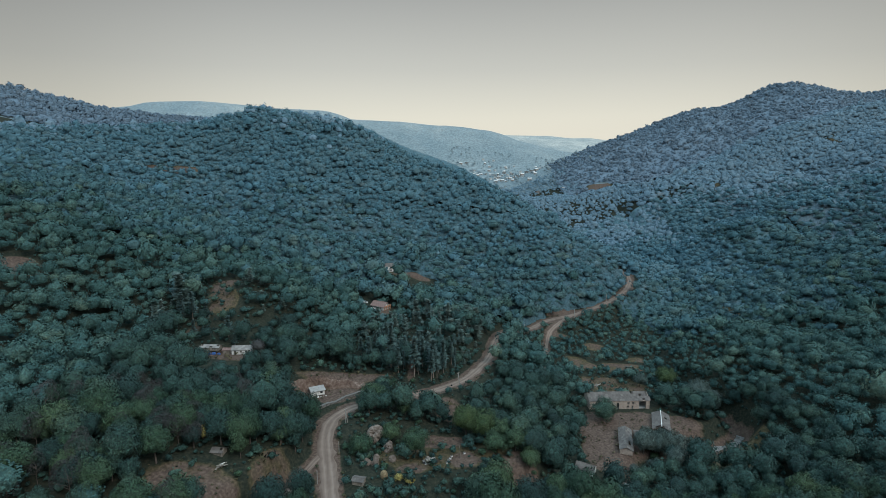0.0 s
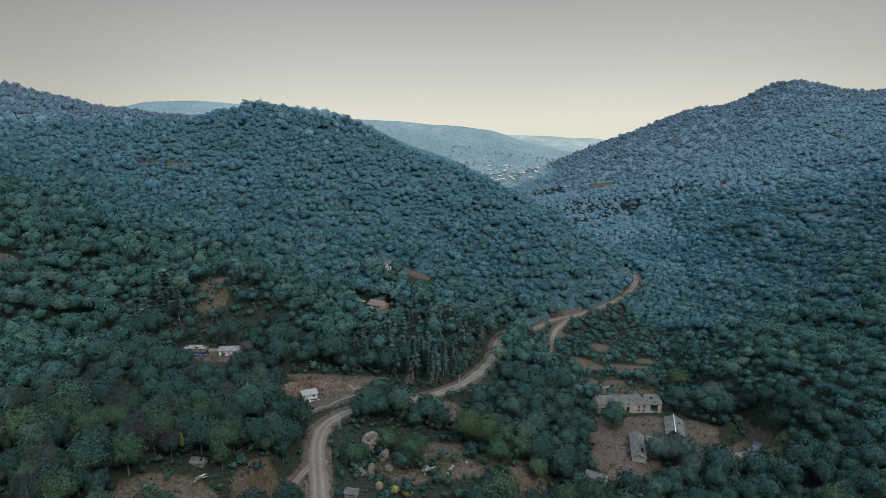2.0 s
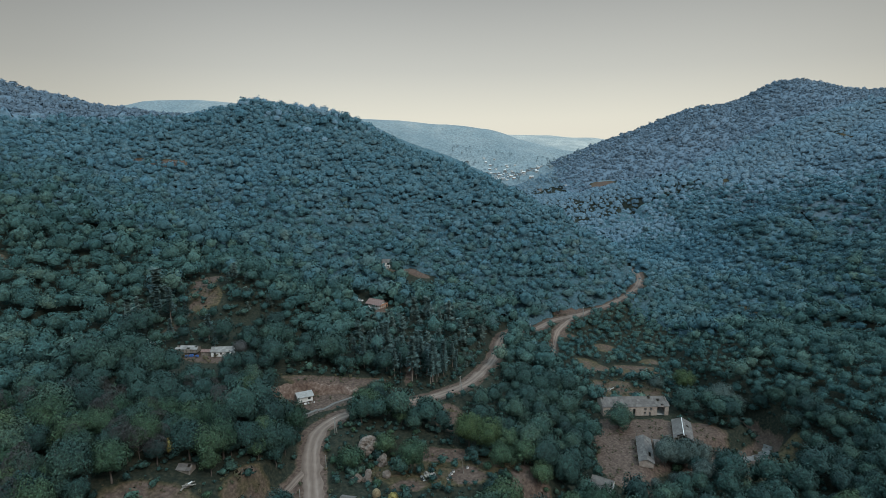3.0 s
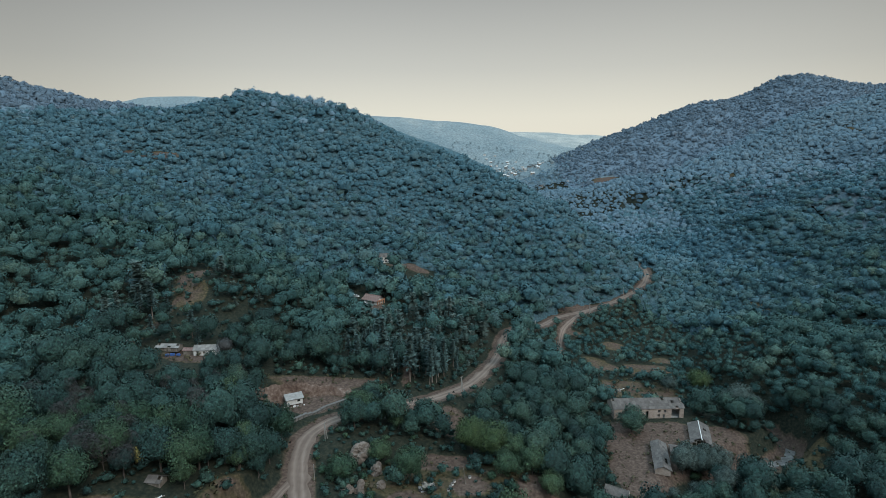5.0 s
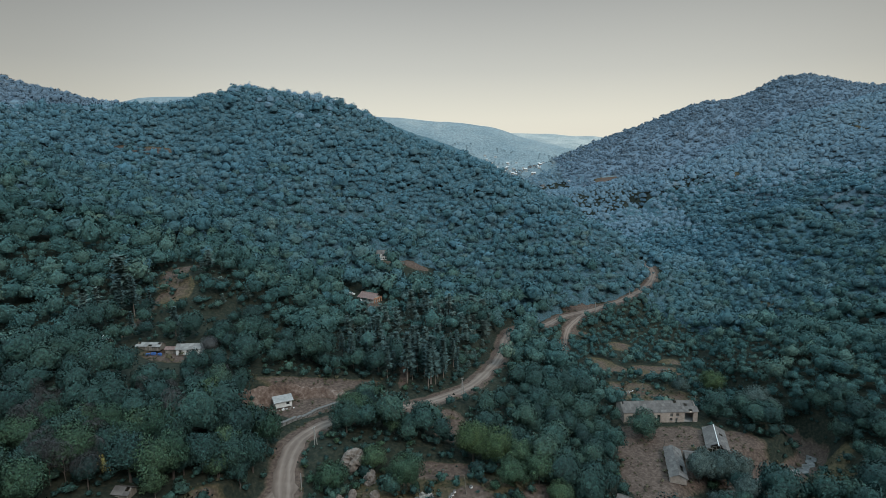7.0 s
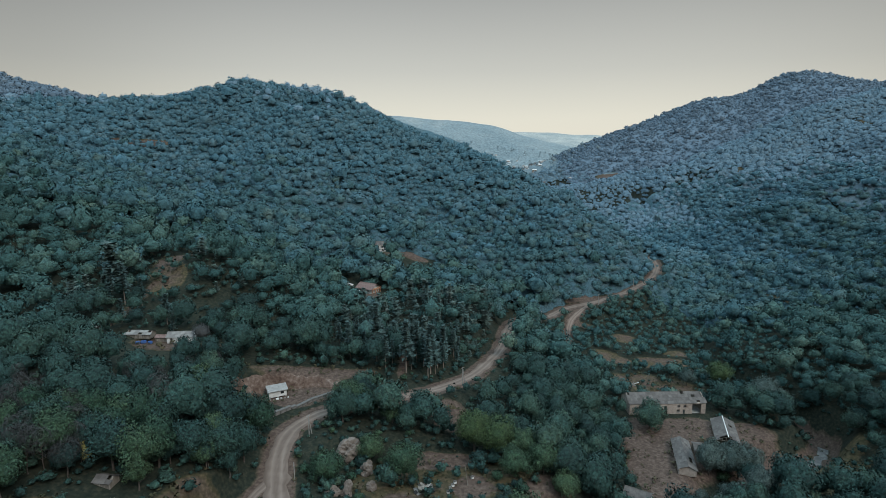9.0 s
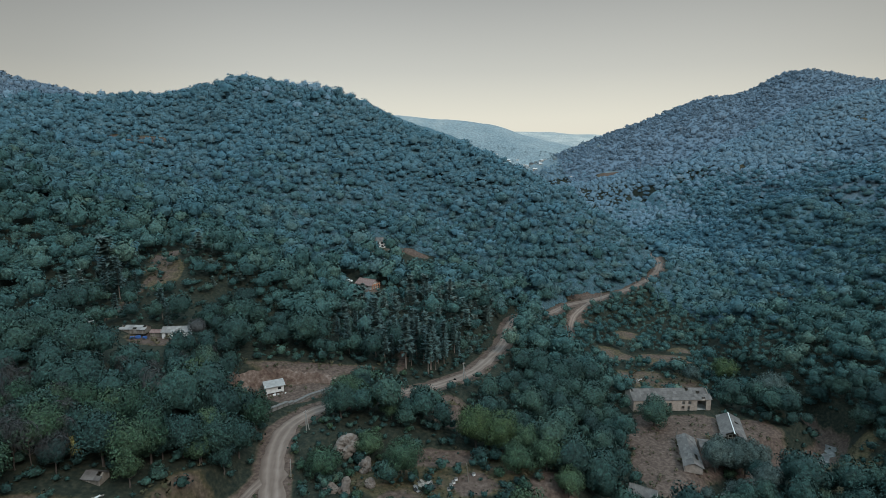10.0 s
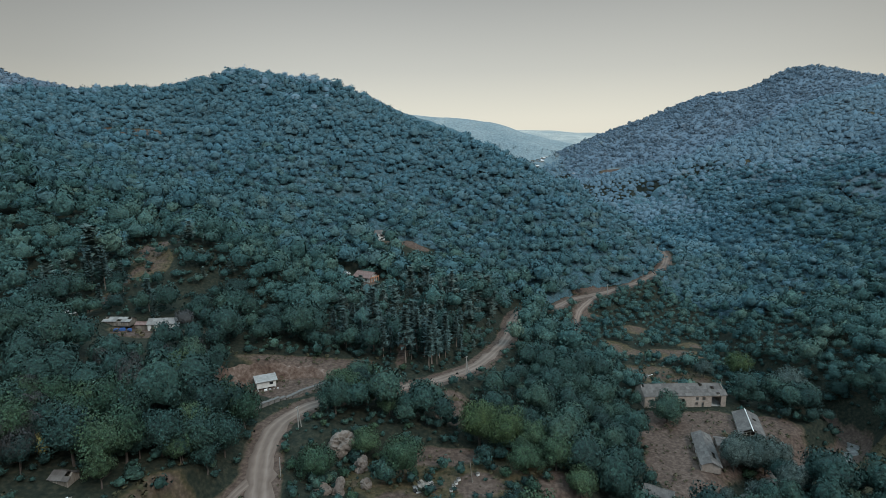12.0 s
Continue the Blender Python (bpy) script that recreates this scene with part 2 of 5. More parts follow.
def ground_material():
    """Forest floor, dry grass and bare earth, by how open and how stony the land is."""
    m = bpy.data.materials.new("hillside")
    m.use_nodes = True
    t = m.node_tree
    b = t.nodes["Principled BSDF"]
    b.inputs["Roughness"].default_value, b.inputs["Specular IOR Level"].default_value = 0.95, 0.15
    pos = t.nodes.new("ShaderNodeNewGeometry")

    def noise_of(scale, detail):
        n = t.nodes.new("ShaderNodeTexNoise")
        n.inputs["Scale"].default_value, n.inputs["Detail"].default_value = scale, detail
        t.links.new(pos.outputs["Position"], n.inputs["Vector"])
        return n.outputs[0]

    def ramp_of(value, colours):
        r = t.nodes.new("ShaderNodeValToRGB")
        for k, c in enumerate(colours):
            e = r.color_ramp.elements[k] if k < 2 else r.color_ramp.elements.new(1)
            e.position, e.color = 0.3 + 0.4 * k / (len(colours) - 1), (*c, 1)
        t.links.new(value, r.inputs[0])
        return r.outputs[0]

    def mixed(f, a, c):
        x = t.nodes.new("ShaderNodeMix")
        x.data_type = "RGBA"
        t.links.new(f, x.inputs["Factor"])
        t.links.new(a, x.inputs["A"])
        t.links.new(c, x.inputs["B"])
        return x.outputs["Result"]

    def edge(name, wobble):
        a = t.nodes.new("ShaderNodeAttribute")
        a.attribute_name = name
        s = t.nodes.new("ShaderNodeMath")
        s.operation = "MULTIPLY_ADD"
        t.links.new(wobble, s.inputs[0])
        s.inputs[1].default_value = 1.0
        t.links.new(a.outputs["Fac"], s.inputs[2])
        r = t.nodes.new("ShaderNodeMapRange")
        r.inputs["From Min"].default_value, r.inputs["From Max"].default_value = 0.88, 1.18
        t.links.new(s.outputs[0], r.inputs["Value"])
        return r.outputs[0]

    wide, fine = noise_of(0.16, 8), noise_of(0.9, 10)
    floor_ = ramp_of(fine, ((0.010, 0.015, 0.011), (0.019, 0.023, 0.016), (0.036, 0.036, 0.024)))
    grass = ramp_of(fine, ((0.032, 0.033, 0.016), (0.060, 0.049, 0.026), (0.100, 0.074, 0.042)))
    earth = ramp_of(fine, ((0.052, 0.036, 0.028), (0.080, 0.055, 0.043), (0.124, 0.089, 0.071)))
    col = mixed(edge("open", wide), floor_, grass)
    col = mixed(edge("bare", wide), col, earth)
    t.links.new(col, b.inputs["Base Color"])
    bp = t.nodes.new("ShaderNodeBump")
    bp.inputs["Strength"].default_value, bp.inputs["Distance"].default_value = 0.5, 0.5
    t.links.new(fine, bp.inputs["Height"])
    t.links.new(bp.outputs[0], b.inputs["Normal"])
    return m


mat_ground = ground_material()
# far slopes with painted haze: the colour pales along the distance attribute
mat_haze_ground = material("hazed_distant_slopes", ((0.105, 0.150, 0.168), (0.130, 0.175, 0.190), (0.175, 0.215, 0.222), (0.265, 0.285, 0.270), (0.40, 0.395, 0.355)), 0.012, 8, 1.0, tint="haze", coarse=0.0035, grain=0.11, depth=0.28, relief=0.5)


# ---- the lie of the land: a wooded side valley between two hills ----
LAND = np.array([  # heights on a net that widens away from the stream and up the valley
    (140, 91, 47, 20, 8, 6, 17, 2, 29, 74, 121),
    (159, 111, 39, 65, 36, 19, 9, -7, 19, 88, 138),
    (169, 112, 54, 46, 26, 40, 14, 5, 5, 84, 151),
    (189, 134, 111, 60, 42, 30, 20, -1, -16, 64, 167),
    (207, 138, 76, 97, 96, 86, 88, 97, -16, 39, 190),
    (195, 162, 220, 216, 171, 169, 136, 76, -8, 30, 194),
    (203, 171, 204, 147, 106, 77, 73, 44, -2, 74, 225),
    (198, 119, 91, 67, 54, 31, 38, 41, 40, 114, 204),
    (172, 117, 95, 88, 71, 65, 55, 54, 48, 45, 91)], dtype=float)
ROAD = np.array([(-36, 150, 25), (-41, 180, 27), (-46, 199, 29), (-50, 214, 31), (-51, 228, 31.5), (-44, 241, 31.5), (-31, 249, 31), (-17, 255, 30.5), (-4, 264, 29.5), (8, 276, 28.3), (15, 287, 27.6), (21, 301, 26.8), (27, 315, 26),
                 (32, 334, 25), (35, 353, 24), (40, 371, 23.2), (49, 382, 22.2), (60, 386, 21.5), (68, 393, 21), (76, 406, 20.6), (84, 414, 20.5), (95, 420, 20.5), (106, 427, 20.5), (132, 448, 21.5), (155, 472, 23), (171, 496, 24.2),
                 (183, 522, 25.2), (189, 546, 26.2), (186, 566, 27.5), (174, 584, 29)], dtype=float)
BRANCH = np.array([(106, 427, 20.3), (90, 408, 18), (81, 395, 16), (75, 379, 14), (72, 365, 12), (69, 352, 10), (68, 336, 8)], dtype=float)
FORK = np.array([(-48, 206, 29.5), (-54, 192, 27), (-62, 172, 24), (-72, 150, 22)], dtype=float)
STREAM = np.array([(70, 210, 4), (86, 226, 2), (100, 239, 1), (113, 249, -0.5), (124, 259, -3.5), (140, 265, -5), (157, 272, -6), (166, 282, -6), (160, 300, -4.5), (153, 316, -2), (148, 340, 0.5), (150, 372, 3),
                   (165, 405, 4.5), (188, 440, 5.5), (214, 482, 6.5), (245, 535, 8), (272, 610, 10), (285, 690, 18), (296, 780, 28), (305, 950, 45)], dtype=float)
CREST_HILL = ((-620, 690, 163), (-480, 695, 167), (-346, 720, 170), (-303, 742, 178), (-273, 752, 191), (-240, 750, 198), (-181, 712, 183), (-131, 676, 173), (-85, 650, 146),
              (-50, 630, 130), (-15, 615, 117), (21, 612, 107), (59, 592, 87), (90, 578, 76), (112, 565, 61))
CREST_EAST = ((385, 1505, 36), (439, 1560, 125), (555, 1680, 179), (647, 1764, 211), (855, 1830, 282), (1016, 1860, 311), (1166, 1898, 368), (1300, 1900, 348), (1447, 1880, 342), (1900, 1900, 412))
CREST_SPUR = ((1300, 1190, 330), (828, 1110, 235), (751, 1085, 216), (681, 1060, 203), (628, 1040, 179), (580, 1020, 155), (514, 990, 123), (434, 950, 98), (375, 930, 74))
CREST_NEAR = ((760, 700, 150), (511, 690, 110), (450, 680, 85), (400, 660, 68), (362, 648, 48))
CREST_WEST = ((-1900, 1500, 411), (-1171, 1500, 316), (-1157, 1600, 305), (-1114, 1650, 281), (-1029, 1700, 276), (-800, 1800, 253), (-500, 1900, 191))
CREST_BACK = ((-2600, 2600, 330), (-1549, 2600, 352), (-1390, 2700, 388), (-1244, 2800, 405), (-1029, 2900, 392), (-795, 3000, 372))
CREST_TOWN = ((-795, 3000, 372), (-645, 3000, 366), (-487, 2950, 325), (-245, 2900, 308), (-12, 2900, 288), (193, 2900, 265), (335, 2850, 221), (501, 2800, 172), (632, 2750, 150), (718, 2700, 112))
CREST_LAST = ((-1500, 4300, 306), (330, 4300, 284), (765, 4300, 276), (1114, 4300, 255), (1398, 4300, 234), (2600, 4400, 276))
# crest, fall of its flanks, rounding
RIDGES = ((CREST_HILL, 0.55, 22), (CREST_EAST, 0.42, 60), (CREST_SPUR, 0.56, 30), (CREST_NEAR, 0.62, 25), (CREST_WEST, 0.33, 60), (CREST_BACK, 0.34, 80), (CREST_TOWN, 0.42, 90), (CREST_LAST, 0.20, 120))

# rises and dips fitting the land to points sighted from the camera, the first baring the stream: centre, radius, rise
KNOLLS = ((150, 251, 18, -7.5), (198, 350, 48, 16.9), (581, 841, 140, -26.6), (-199, 546, 140, -12.8), (-113, 330, 34, 17.4), (-23, 517, 48, -13.6), (22, 342, 34, 11.0), (-187, 273, 34, -8.7), (-213, 490, 34, -10.4), (238, 476, 48, -8.7), (581, 879, 45, -11.9),
          (-146, 523, 48, 8.3), (200, 416, 34, 8.0), (223, 274, 34, 8.3), (396, 785, 39, -8.8), (20, 480, 34, -7.4), (678, 990, 49, -8.3), (-30, 438, 34, 3.0), (165, 474, 34, -6.4), (163, 204, 34, 5.5), (484, 665, 34, -6.5))


def weights(c, n):
    c = np.clip(c, 0, n - 1 - 1e-6)
    i = np.floor(c).astype(int)
    f = c - i
    w = np.stack([(1 - f) ** 3, 3 * f ** 3 - 6 * f ** 2 + 4, -3 * f ** 3 + 3 * f ** 2 + 3 * f + 1, f ** 3], -1) / 6
    return np.clip(np.stack([i - 1, i, i + 1, i + 2], -1), 0, n - 1), w


def near_height(x, y):
    i, a = weights(np.arcsinh(x / 70) * 1.6 + 5, 11)
    q = np.maximum(y - 90, 0) / 85
    j, b = weights((-1 + np.sqrt(1 + 0.36 * q)) / 0.18, 9)
    return sum(LAND[j[..., m], i[..., k]] * b[..., m] * a[..., k] for m in range(4) for k in range(4))


def along(x, y, line):
    """Distance from a polyline, the height of its nearest point, and how far along it that lies."""
    best, high, run, total = np.full(np.shape(x), 1e9), np.zeros(np.shape(x)), np.zeros(np.shape(x)), 0.0
    for p, q in zip(line[:-1], line[1:]):
        d = q[:2] - p[:2]
        length = np.hypot(*d)
        f = np.clip(((x - p[0]) * d[0] + (y - p[1]) * d[1]) / length ** 2, 0, 1)
        r = np.hypot(x - p[0] - f * d[0], y - p[1] - f * d[1])
        near = r < best
        best, high, run = np.where(near, r, best), np.where(near, p[2] + f * (q[2] - p[2]), high), np.where(near, total + f * length, run)
        total += length
    return best, high, run


def smooth(a, b, v):
    f = np.clip((v - a) / (b - a), 0, 1)
    return f * f * (3 - 2 * f)


def waves(x, y, size, seed):
    """Soft irregular swell between -1 and 1."""
    r = np.random.RandomState(seed)
    total = 0
    for k in range(7):
        a, p, s = r.uniform(0, 6.283), r.uniform(0, 6.283), size * r.uniform(0.6, 1.5)
        total = total + np.sin((x * np.cos(a) + y * np.sin(a)) * 6.283 / s + p)
    return total / 4.0


def pad(z, x, y, cx, cy, rx, ry, turn, level, edge):
    """Levels a terrace into the slope."""
    c, s = np.cos(turn), np.sin(turn)
    r = np.hypot(((x - cx) * c + (y - cy) * s) / rx, (-(x - cx) * s + (y - cy) * c) / ry)
    return z + (level - z) * (1 - smooth(1, 1 + edge, r))


def height(x, y):
    x, y = np.asarray(x, float), np.asarray(y, float)
    z = near_height(x, y)
    floor = 32 + 0.045 * np.maximum(y - 1500, 0)
    z = z + (floor - z) * smooth(1100, 1450, y)
    z = z + waves(x, y, 90, 3) * 1.6 * smooth(150, 500, np.hypot(x - 40, y - 280)) + waves(x, y, 260, 5) * 5 * smooth(900, 2000, y)
    for crest, slope, soft in RIDGES:
        best = np.full(np.shape(z), -1e9)
        for p, q in zip(crest[:-1], crest[1:]):
            p, q = np.array(p, float), np.array(q, float)
            d = q[:2] - p[:2]
            f = np.clip(((x - p[0]) * d[0] + (y - p[1]) * d[1]) / (d @ d), 0, 1)
            r = np.hypot(x - p[0] - f * d[0], y - p[1] - f * d[1])
            best = np.maximum(best, p[2] + f * (q[2] - p[2]) - slope * (np.sqrt(r * r + soft * soft) - soft))
        best = best + waves(x, y, 330, 9) * 7 * smooth(1200, 2200, y)
        h = np.maximum(25 - np.abs(z - best), 0) / 25
        z = np.maximum(z, best) + h * h * 25 / 4
    for cx, cy, r, rise in KNOLLS:
        z = z + rise * np.exp(-((x - cx) ** 2 + (y - cy) ** 2) / (r * r))
    # gullies and shoulders down the wooded flanks
    crest = np.array(CREST_HILL)
    under = np.interp(x, crest[:, 0], crest[:, 1], right=900) - y
    fold = smooth(400, 520, np.hypot(x, y)) * np.where(x < 112, smooth(15, 110, under), 1 - smooth(860, 960, y)) * smooth(25, 90, np.hypot(x + 40, y - 400)) * smooth(18, 70, along(x, y, ROAD)[0])
    z = z + fold * (9 * (0.45 - np.abs(waves(x + 0.3 * y, y * 0.4, 150, 21))) + 3.0 * waves(x, y, 60, 22))
    z = pad(z, x, y, -58, 252, 17, 8, 0.45, 31.5, 0.5)      # the hut's cut
    z = pad(z, x, y, 92, 262, 28, 34, 0.0, 6.2, 0.4)        # the farmyard
    z = pad(z, x, y, 101, 297, 23, 9, 0.03, 6.1, 0.5)       # the long building stands level
    z = pad(z, x, y, 2, 213, 32, 13, 0.1, 24.0, 0.6)        # the garden
    z = pad(z, x, y, -104, 266, 14, 7, 0.0, 48.0, 0.6)
    z = pad(z, x, y, -43, 370, 9, 6, 0.0, 42.0, 0.8)
    z = pad(z, x, y, -40, 433, 14, 7, 0.0, 54.0, 0.8)
    for line, flat, edge in ((BRANCH, 2.5, 9), (FORK, 2.5, 8), (ROAD, 4.5, 16)):
        r, high, _ = along(x, y, line)
        z = z + (high - z) * (1 - smooth(flat, edge, r))
    r, high, _ = along(x, y, STREAM)
    return z + (high - z) * (1 - smooth(2.5, 12, r))


# ---- how open the land is ----
# centre, half-sizes, turn, and how bare (1) or merely grassy (0) each opening in the woods is
OPENINGS = (
    (88, 264, 17, 24, 0.2, 1.0), (80, 240, 12, 20, 0.25, 0.95), (106, 278, 18, 10, 0.0, 0.8), (-58, 251, 19, 9, 0.45, 1.0), (-50, 268, 26, 6, 0.35, 0.75), (0, 214, 30, 13, 0.1, 0.38), (-2, 223, 15, 5, 0.1, 0.9), (9, 209, 7, 6, 0.2, 0.85), (-12, 203, 8, 4, 0.2, 0.7),
    (32, 204, 9, 12, 0.2, 0.95), (-84, 166, 17, 10, 0.0, 0.7), (-60, 178, 9, 16, 0.2, 0.6), (-104, 266, 18, 8, 0.0, 0.8), (-137, 334, 10, 12, 0.2, 0.75),
    (-128, 312, 8, 12, 0.2, 0.5), (-257, 320, 16, 12, 0.0, 0.85), (-25, 431, 16, 5, 0.0, 0.9), (-43, 364, 7, 10, 0.0, 0.7), (-44, 428, 8, 9, 0.0, 0.5), (272, 364, 18, 6, 0.3, 0.8),
    (122, 357, 15, 5, 0.0, 0.6), (106, 322, 24, 15, 0.0, 0.55), (122, 350, 15, 4, 0.1, 0.6), (92, 358, 9, 6, 0.0, 0.5), (138, 368, 9, 5, 0.0, 0.5), (88, 392, 9, 3, 0.3, 0.6), (112, 385, 9, 6, 0.3, 0.5), (146, 398, 8, 5, 0.0, 0.4), (96, 352, 10, 5, 0.2, 0.6), (4, 247, 9, 11, 0.3, 0.9), (98, 431, 18, 3, 0.5, 0.85),
    (-18, 300, 2.5, 32, 0.03, 0.9), (128, 272, 12, 16, -0.6, 0.85), (147, 246, 20, 8, 0.42, 0.3), (132, 254, 28, 12, 0.42, 0.5), (-136, 290, 3, 24, -0.1, 0.7), (-134, 318, 7, 8, 0.2, 0.6), (148, 260, 26, 8, 0.35, 0.3), (262, 480, 8, 14, 0.2, 0.5),
    (440, 1270, 50, 34, 0.2, 0.7), (392, 1370, 42, 26, 0.1, 0.7), (335, 1330, 20, 22, 0.1, 0.6), (360, 1240, 22, 12, 0.3, 0.5), (450, 905, 8, 30, -0.3, 0.3), (690, 985, 12, 34, -0.4, 0.2), (330, 690, 26, 5, 0.2, 0.25), (-300, 600, 40, 9, 0.2, 0.7))


def openness(x, y):
    x, y = np.asarray(x, float), np.asarray(y, float)
    clear, bare = np.zeros(np.shape(x)), np.zeros(np.shape(x))
    for cx, cy, rx, ry, turn, earth in OPENINGS:
        c, s = np.cos(turn), np.sin(turn)
        r = np.hypot(((x - cx) * c + (y - cy) * s) / rx, (-(x - cx) * s + (y - cy) * c) / ry)
        f = 1 - smooth(0.75, 1.2, r)
        clear, bare = np.maximum(clear, f), np.maximum(bare, f * earth)
    for line, half in ((ROAD, 4.0), (BRANCH, 2.0), (FORK, 2.4), (STREAM[3:9], 4.5)):
        r = along(x, y, line)[0]
        f = 1 - smooth(half, half + 2.5, r)
        clear, bare = np.maximum(clear, f), np.maximum(bare, f * 0.95)
    return clear, bare


# ---- ground ----
def growing(a, b, step, start, factor, limit):
    """Grid lines: even from a to b, then wider and wider out to start and limit."""
    mid = list(np.arange(a, b, step))
    up, w = [b], step
    while up[-1] < limit:
        w *= factor
        up.append(up[-1] + w)
    down, w = [a], step
    while down[-1] > start:
        w *= factor
        down.append(down[-1] - w)
    return np.array(down[:0:-1] + mid + up)


def build_ground():
    xs = growing(-150, 180, 2.2, -3200, 1.055, 3200)
    ys = growing(165, 460, 2.2, -400, 1.032, 4900)
    gx, gy = np.meshgrid(xs, ys)
    z = height(gx, gy)
    nx, ny = len(xs), len(ys)
    me = bpy.data.meshes.new("ground")
    me.vertices.add(nx * ny)
    me.vertices.foreach_set("co", np.stack([gx, gy, z], -1).ravel())
    i = (np.arange(ny - 1)[:, None] * nx + np.arange(nx - 1)[None]).ravel()
    quads = np.stack([i, i + 1, i + nx + 1, i + nx], -1)
    me.loops.add(quads.size)
    me.polygons.add(len(quads))
    me.loops.foreach_set("vertex_index", quads.ravel().astype(np.int32))
    me.polygons.foreach_set("loop_start", np.arange(0, quads.size, 4, dtype=np.int32))
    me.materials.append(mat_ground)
    me.materials.append(mat_haze_ground)
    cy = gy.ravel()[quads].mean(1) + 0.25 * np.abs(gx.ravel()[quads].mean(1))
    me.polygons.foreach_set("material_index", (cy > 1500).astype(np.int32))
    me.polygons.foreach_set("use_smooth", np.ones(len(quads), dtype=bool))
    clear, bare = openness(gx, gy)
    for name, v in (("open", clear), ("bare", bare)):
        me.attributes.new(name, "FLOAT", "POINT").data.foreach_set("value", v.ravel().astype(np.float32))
    # strength of the painted haze, growing with distance
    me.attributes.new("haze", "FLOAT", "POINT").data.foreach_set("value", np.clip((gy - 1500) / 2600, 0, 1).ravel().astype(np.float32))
    me.update()
    me.validate()
    return tagged(new("ground", me), "wooded valley sides with dry grass and bare earth", "ground", kind="structure")


build_ground()


def strip(name, line, widths, lift, mat, label, wobble=0.5, seed=1):
    """A worn track laid over the ground along a line, its edges uneven."""
    rng = np.random.RandomState(seed)
    pts = []
    for p, q in zip(line[:-1], line[1:]):
        n = max(2, int(np.hypot(*(q - p)[:2]) / 2.5))
        pts += [p + (q - p) * k / n for k in range(n)]
    pts = np.array(pts + [line[-1]])
    for _ in range(6):
        pts[1:-1] = (pts[:-2] + 2 * pts[1:-1] + pts[2:]) / 4
    way_ = np.gradient(pts[:, :2], axis=0)
    way_ /= np.linalg.norm(way_, axis=1)[:, None]
    side = np.stack([way_[:, 1], -way_[:, 0]], -1)
    cols = 15
    bm = bmesh.new()
    rows, wear = [], []
    left, right = rng.normal(0, wobble, len(pts)), rng.normal(0, wobble, len(pts))
    for k, p in enumerate(pts):
        row = []
        for c in range(cols):
            f = c / (cols - 1) * 2 - 1
            half = widths[0] + (widths[1] - widths[0]) * smooth(50, 160, np.float64(k * 2.4))
            w = half + (left[k] if f < 0 else right[k]) * abs(f)
            x, y = p[0] + side[k, 0] * w * f, p[1] + side[k, 1] * w * f
            rut = -0.07 * math.exp(-((abs(f) - 0.42) / 0.14) ** 2)
            wear.append(min(1.0, 0.30 + 0.75 * math.exp(-((abs(f) - 0.40) / 0.16) ** 2) + rng.normal(0, 0.10)))
            row.append(bm.verts.new((x, y, float(height(x, y)) + lift + rut - (0.25 if abs(f) == 1 else 0))))
        rows.append(row)
    for a, b in zip(rows[:-1], rows[1:]):
        for c in range(cols - 1):
            bm.faces.new((a[c], a[c + 1], b[c + 1], b[c]))
    me = bpy.data.meshes.new(name)
    bmesh.ops.recalc_face_normals(bm, faces=bm.faces)
    bm.to_mesh(me)
    bm.free()
    me.materials.append(mat)
    me.attributes.new("tint", "FLOAT", "POINT").data.foreach_set("value", np.array(wear, dtype=np.float32))
    for f in me.polygons:
        f.use_smooth = True
    return tagged(new(name, me), label, "road" if "road" in name else name, kind="structure")


strip("road", ROAD, (3.3, 2.5), 0.22, mat_road, "pale rutted dirt road winding along the slope", 0.45, 1)
strip("road", BRANCH, (1.5, 1.5), 0.20, mat_road, "narrow dirt track dropping from the road", 0.3, 2)
strip("road", FORK, (1.7, 1.7), 0.14, mat_road, "narrow dirt track forking off the road", 0.3, 3)
strip("water", STREAM[:8], (2.0, 2.0), 0.25, mat_water, "shallow stony stream beside the farmyard", 0.6, 4)


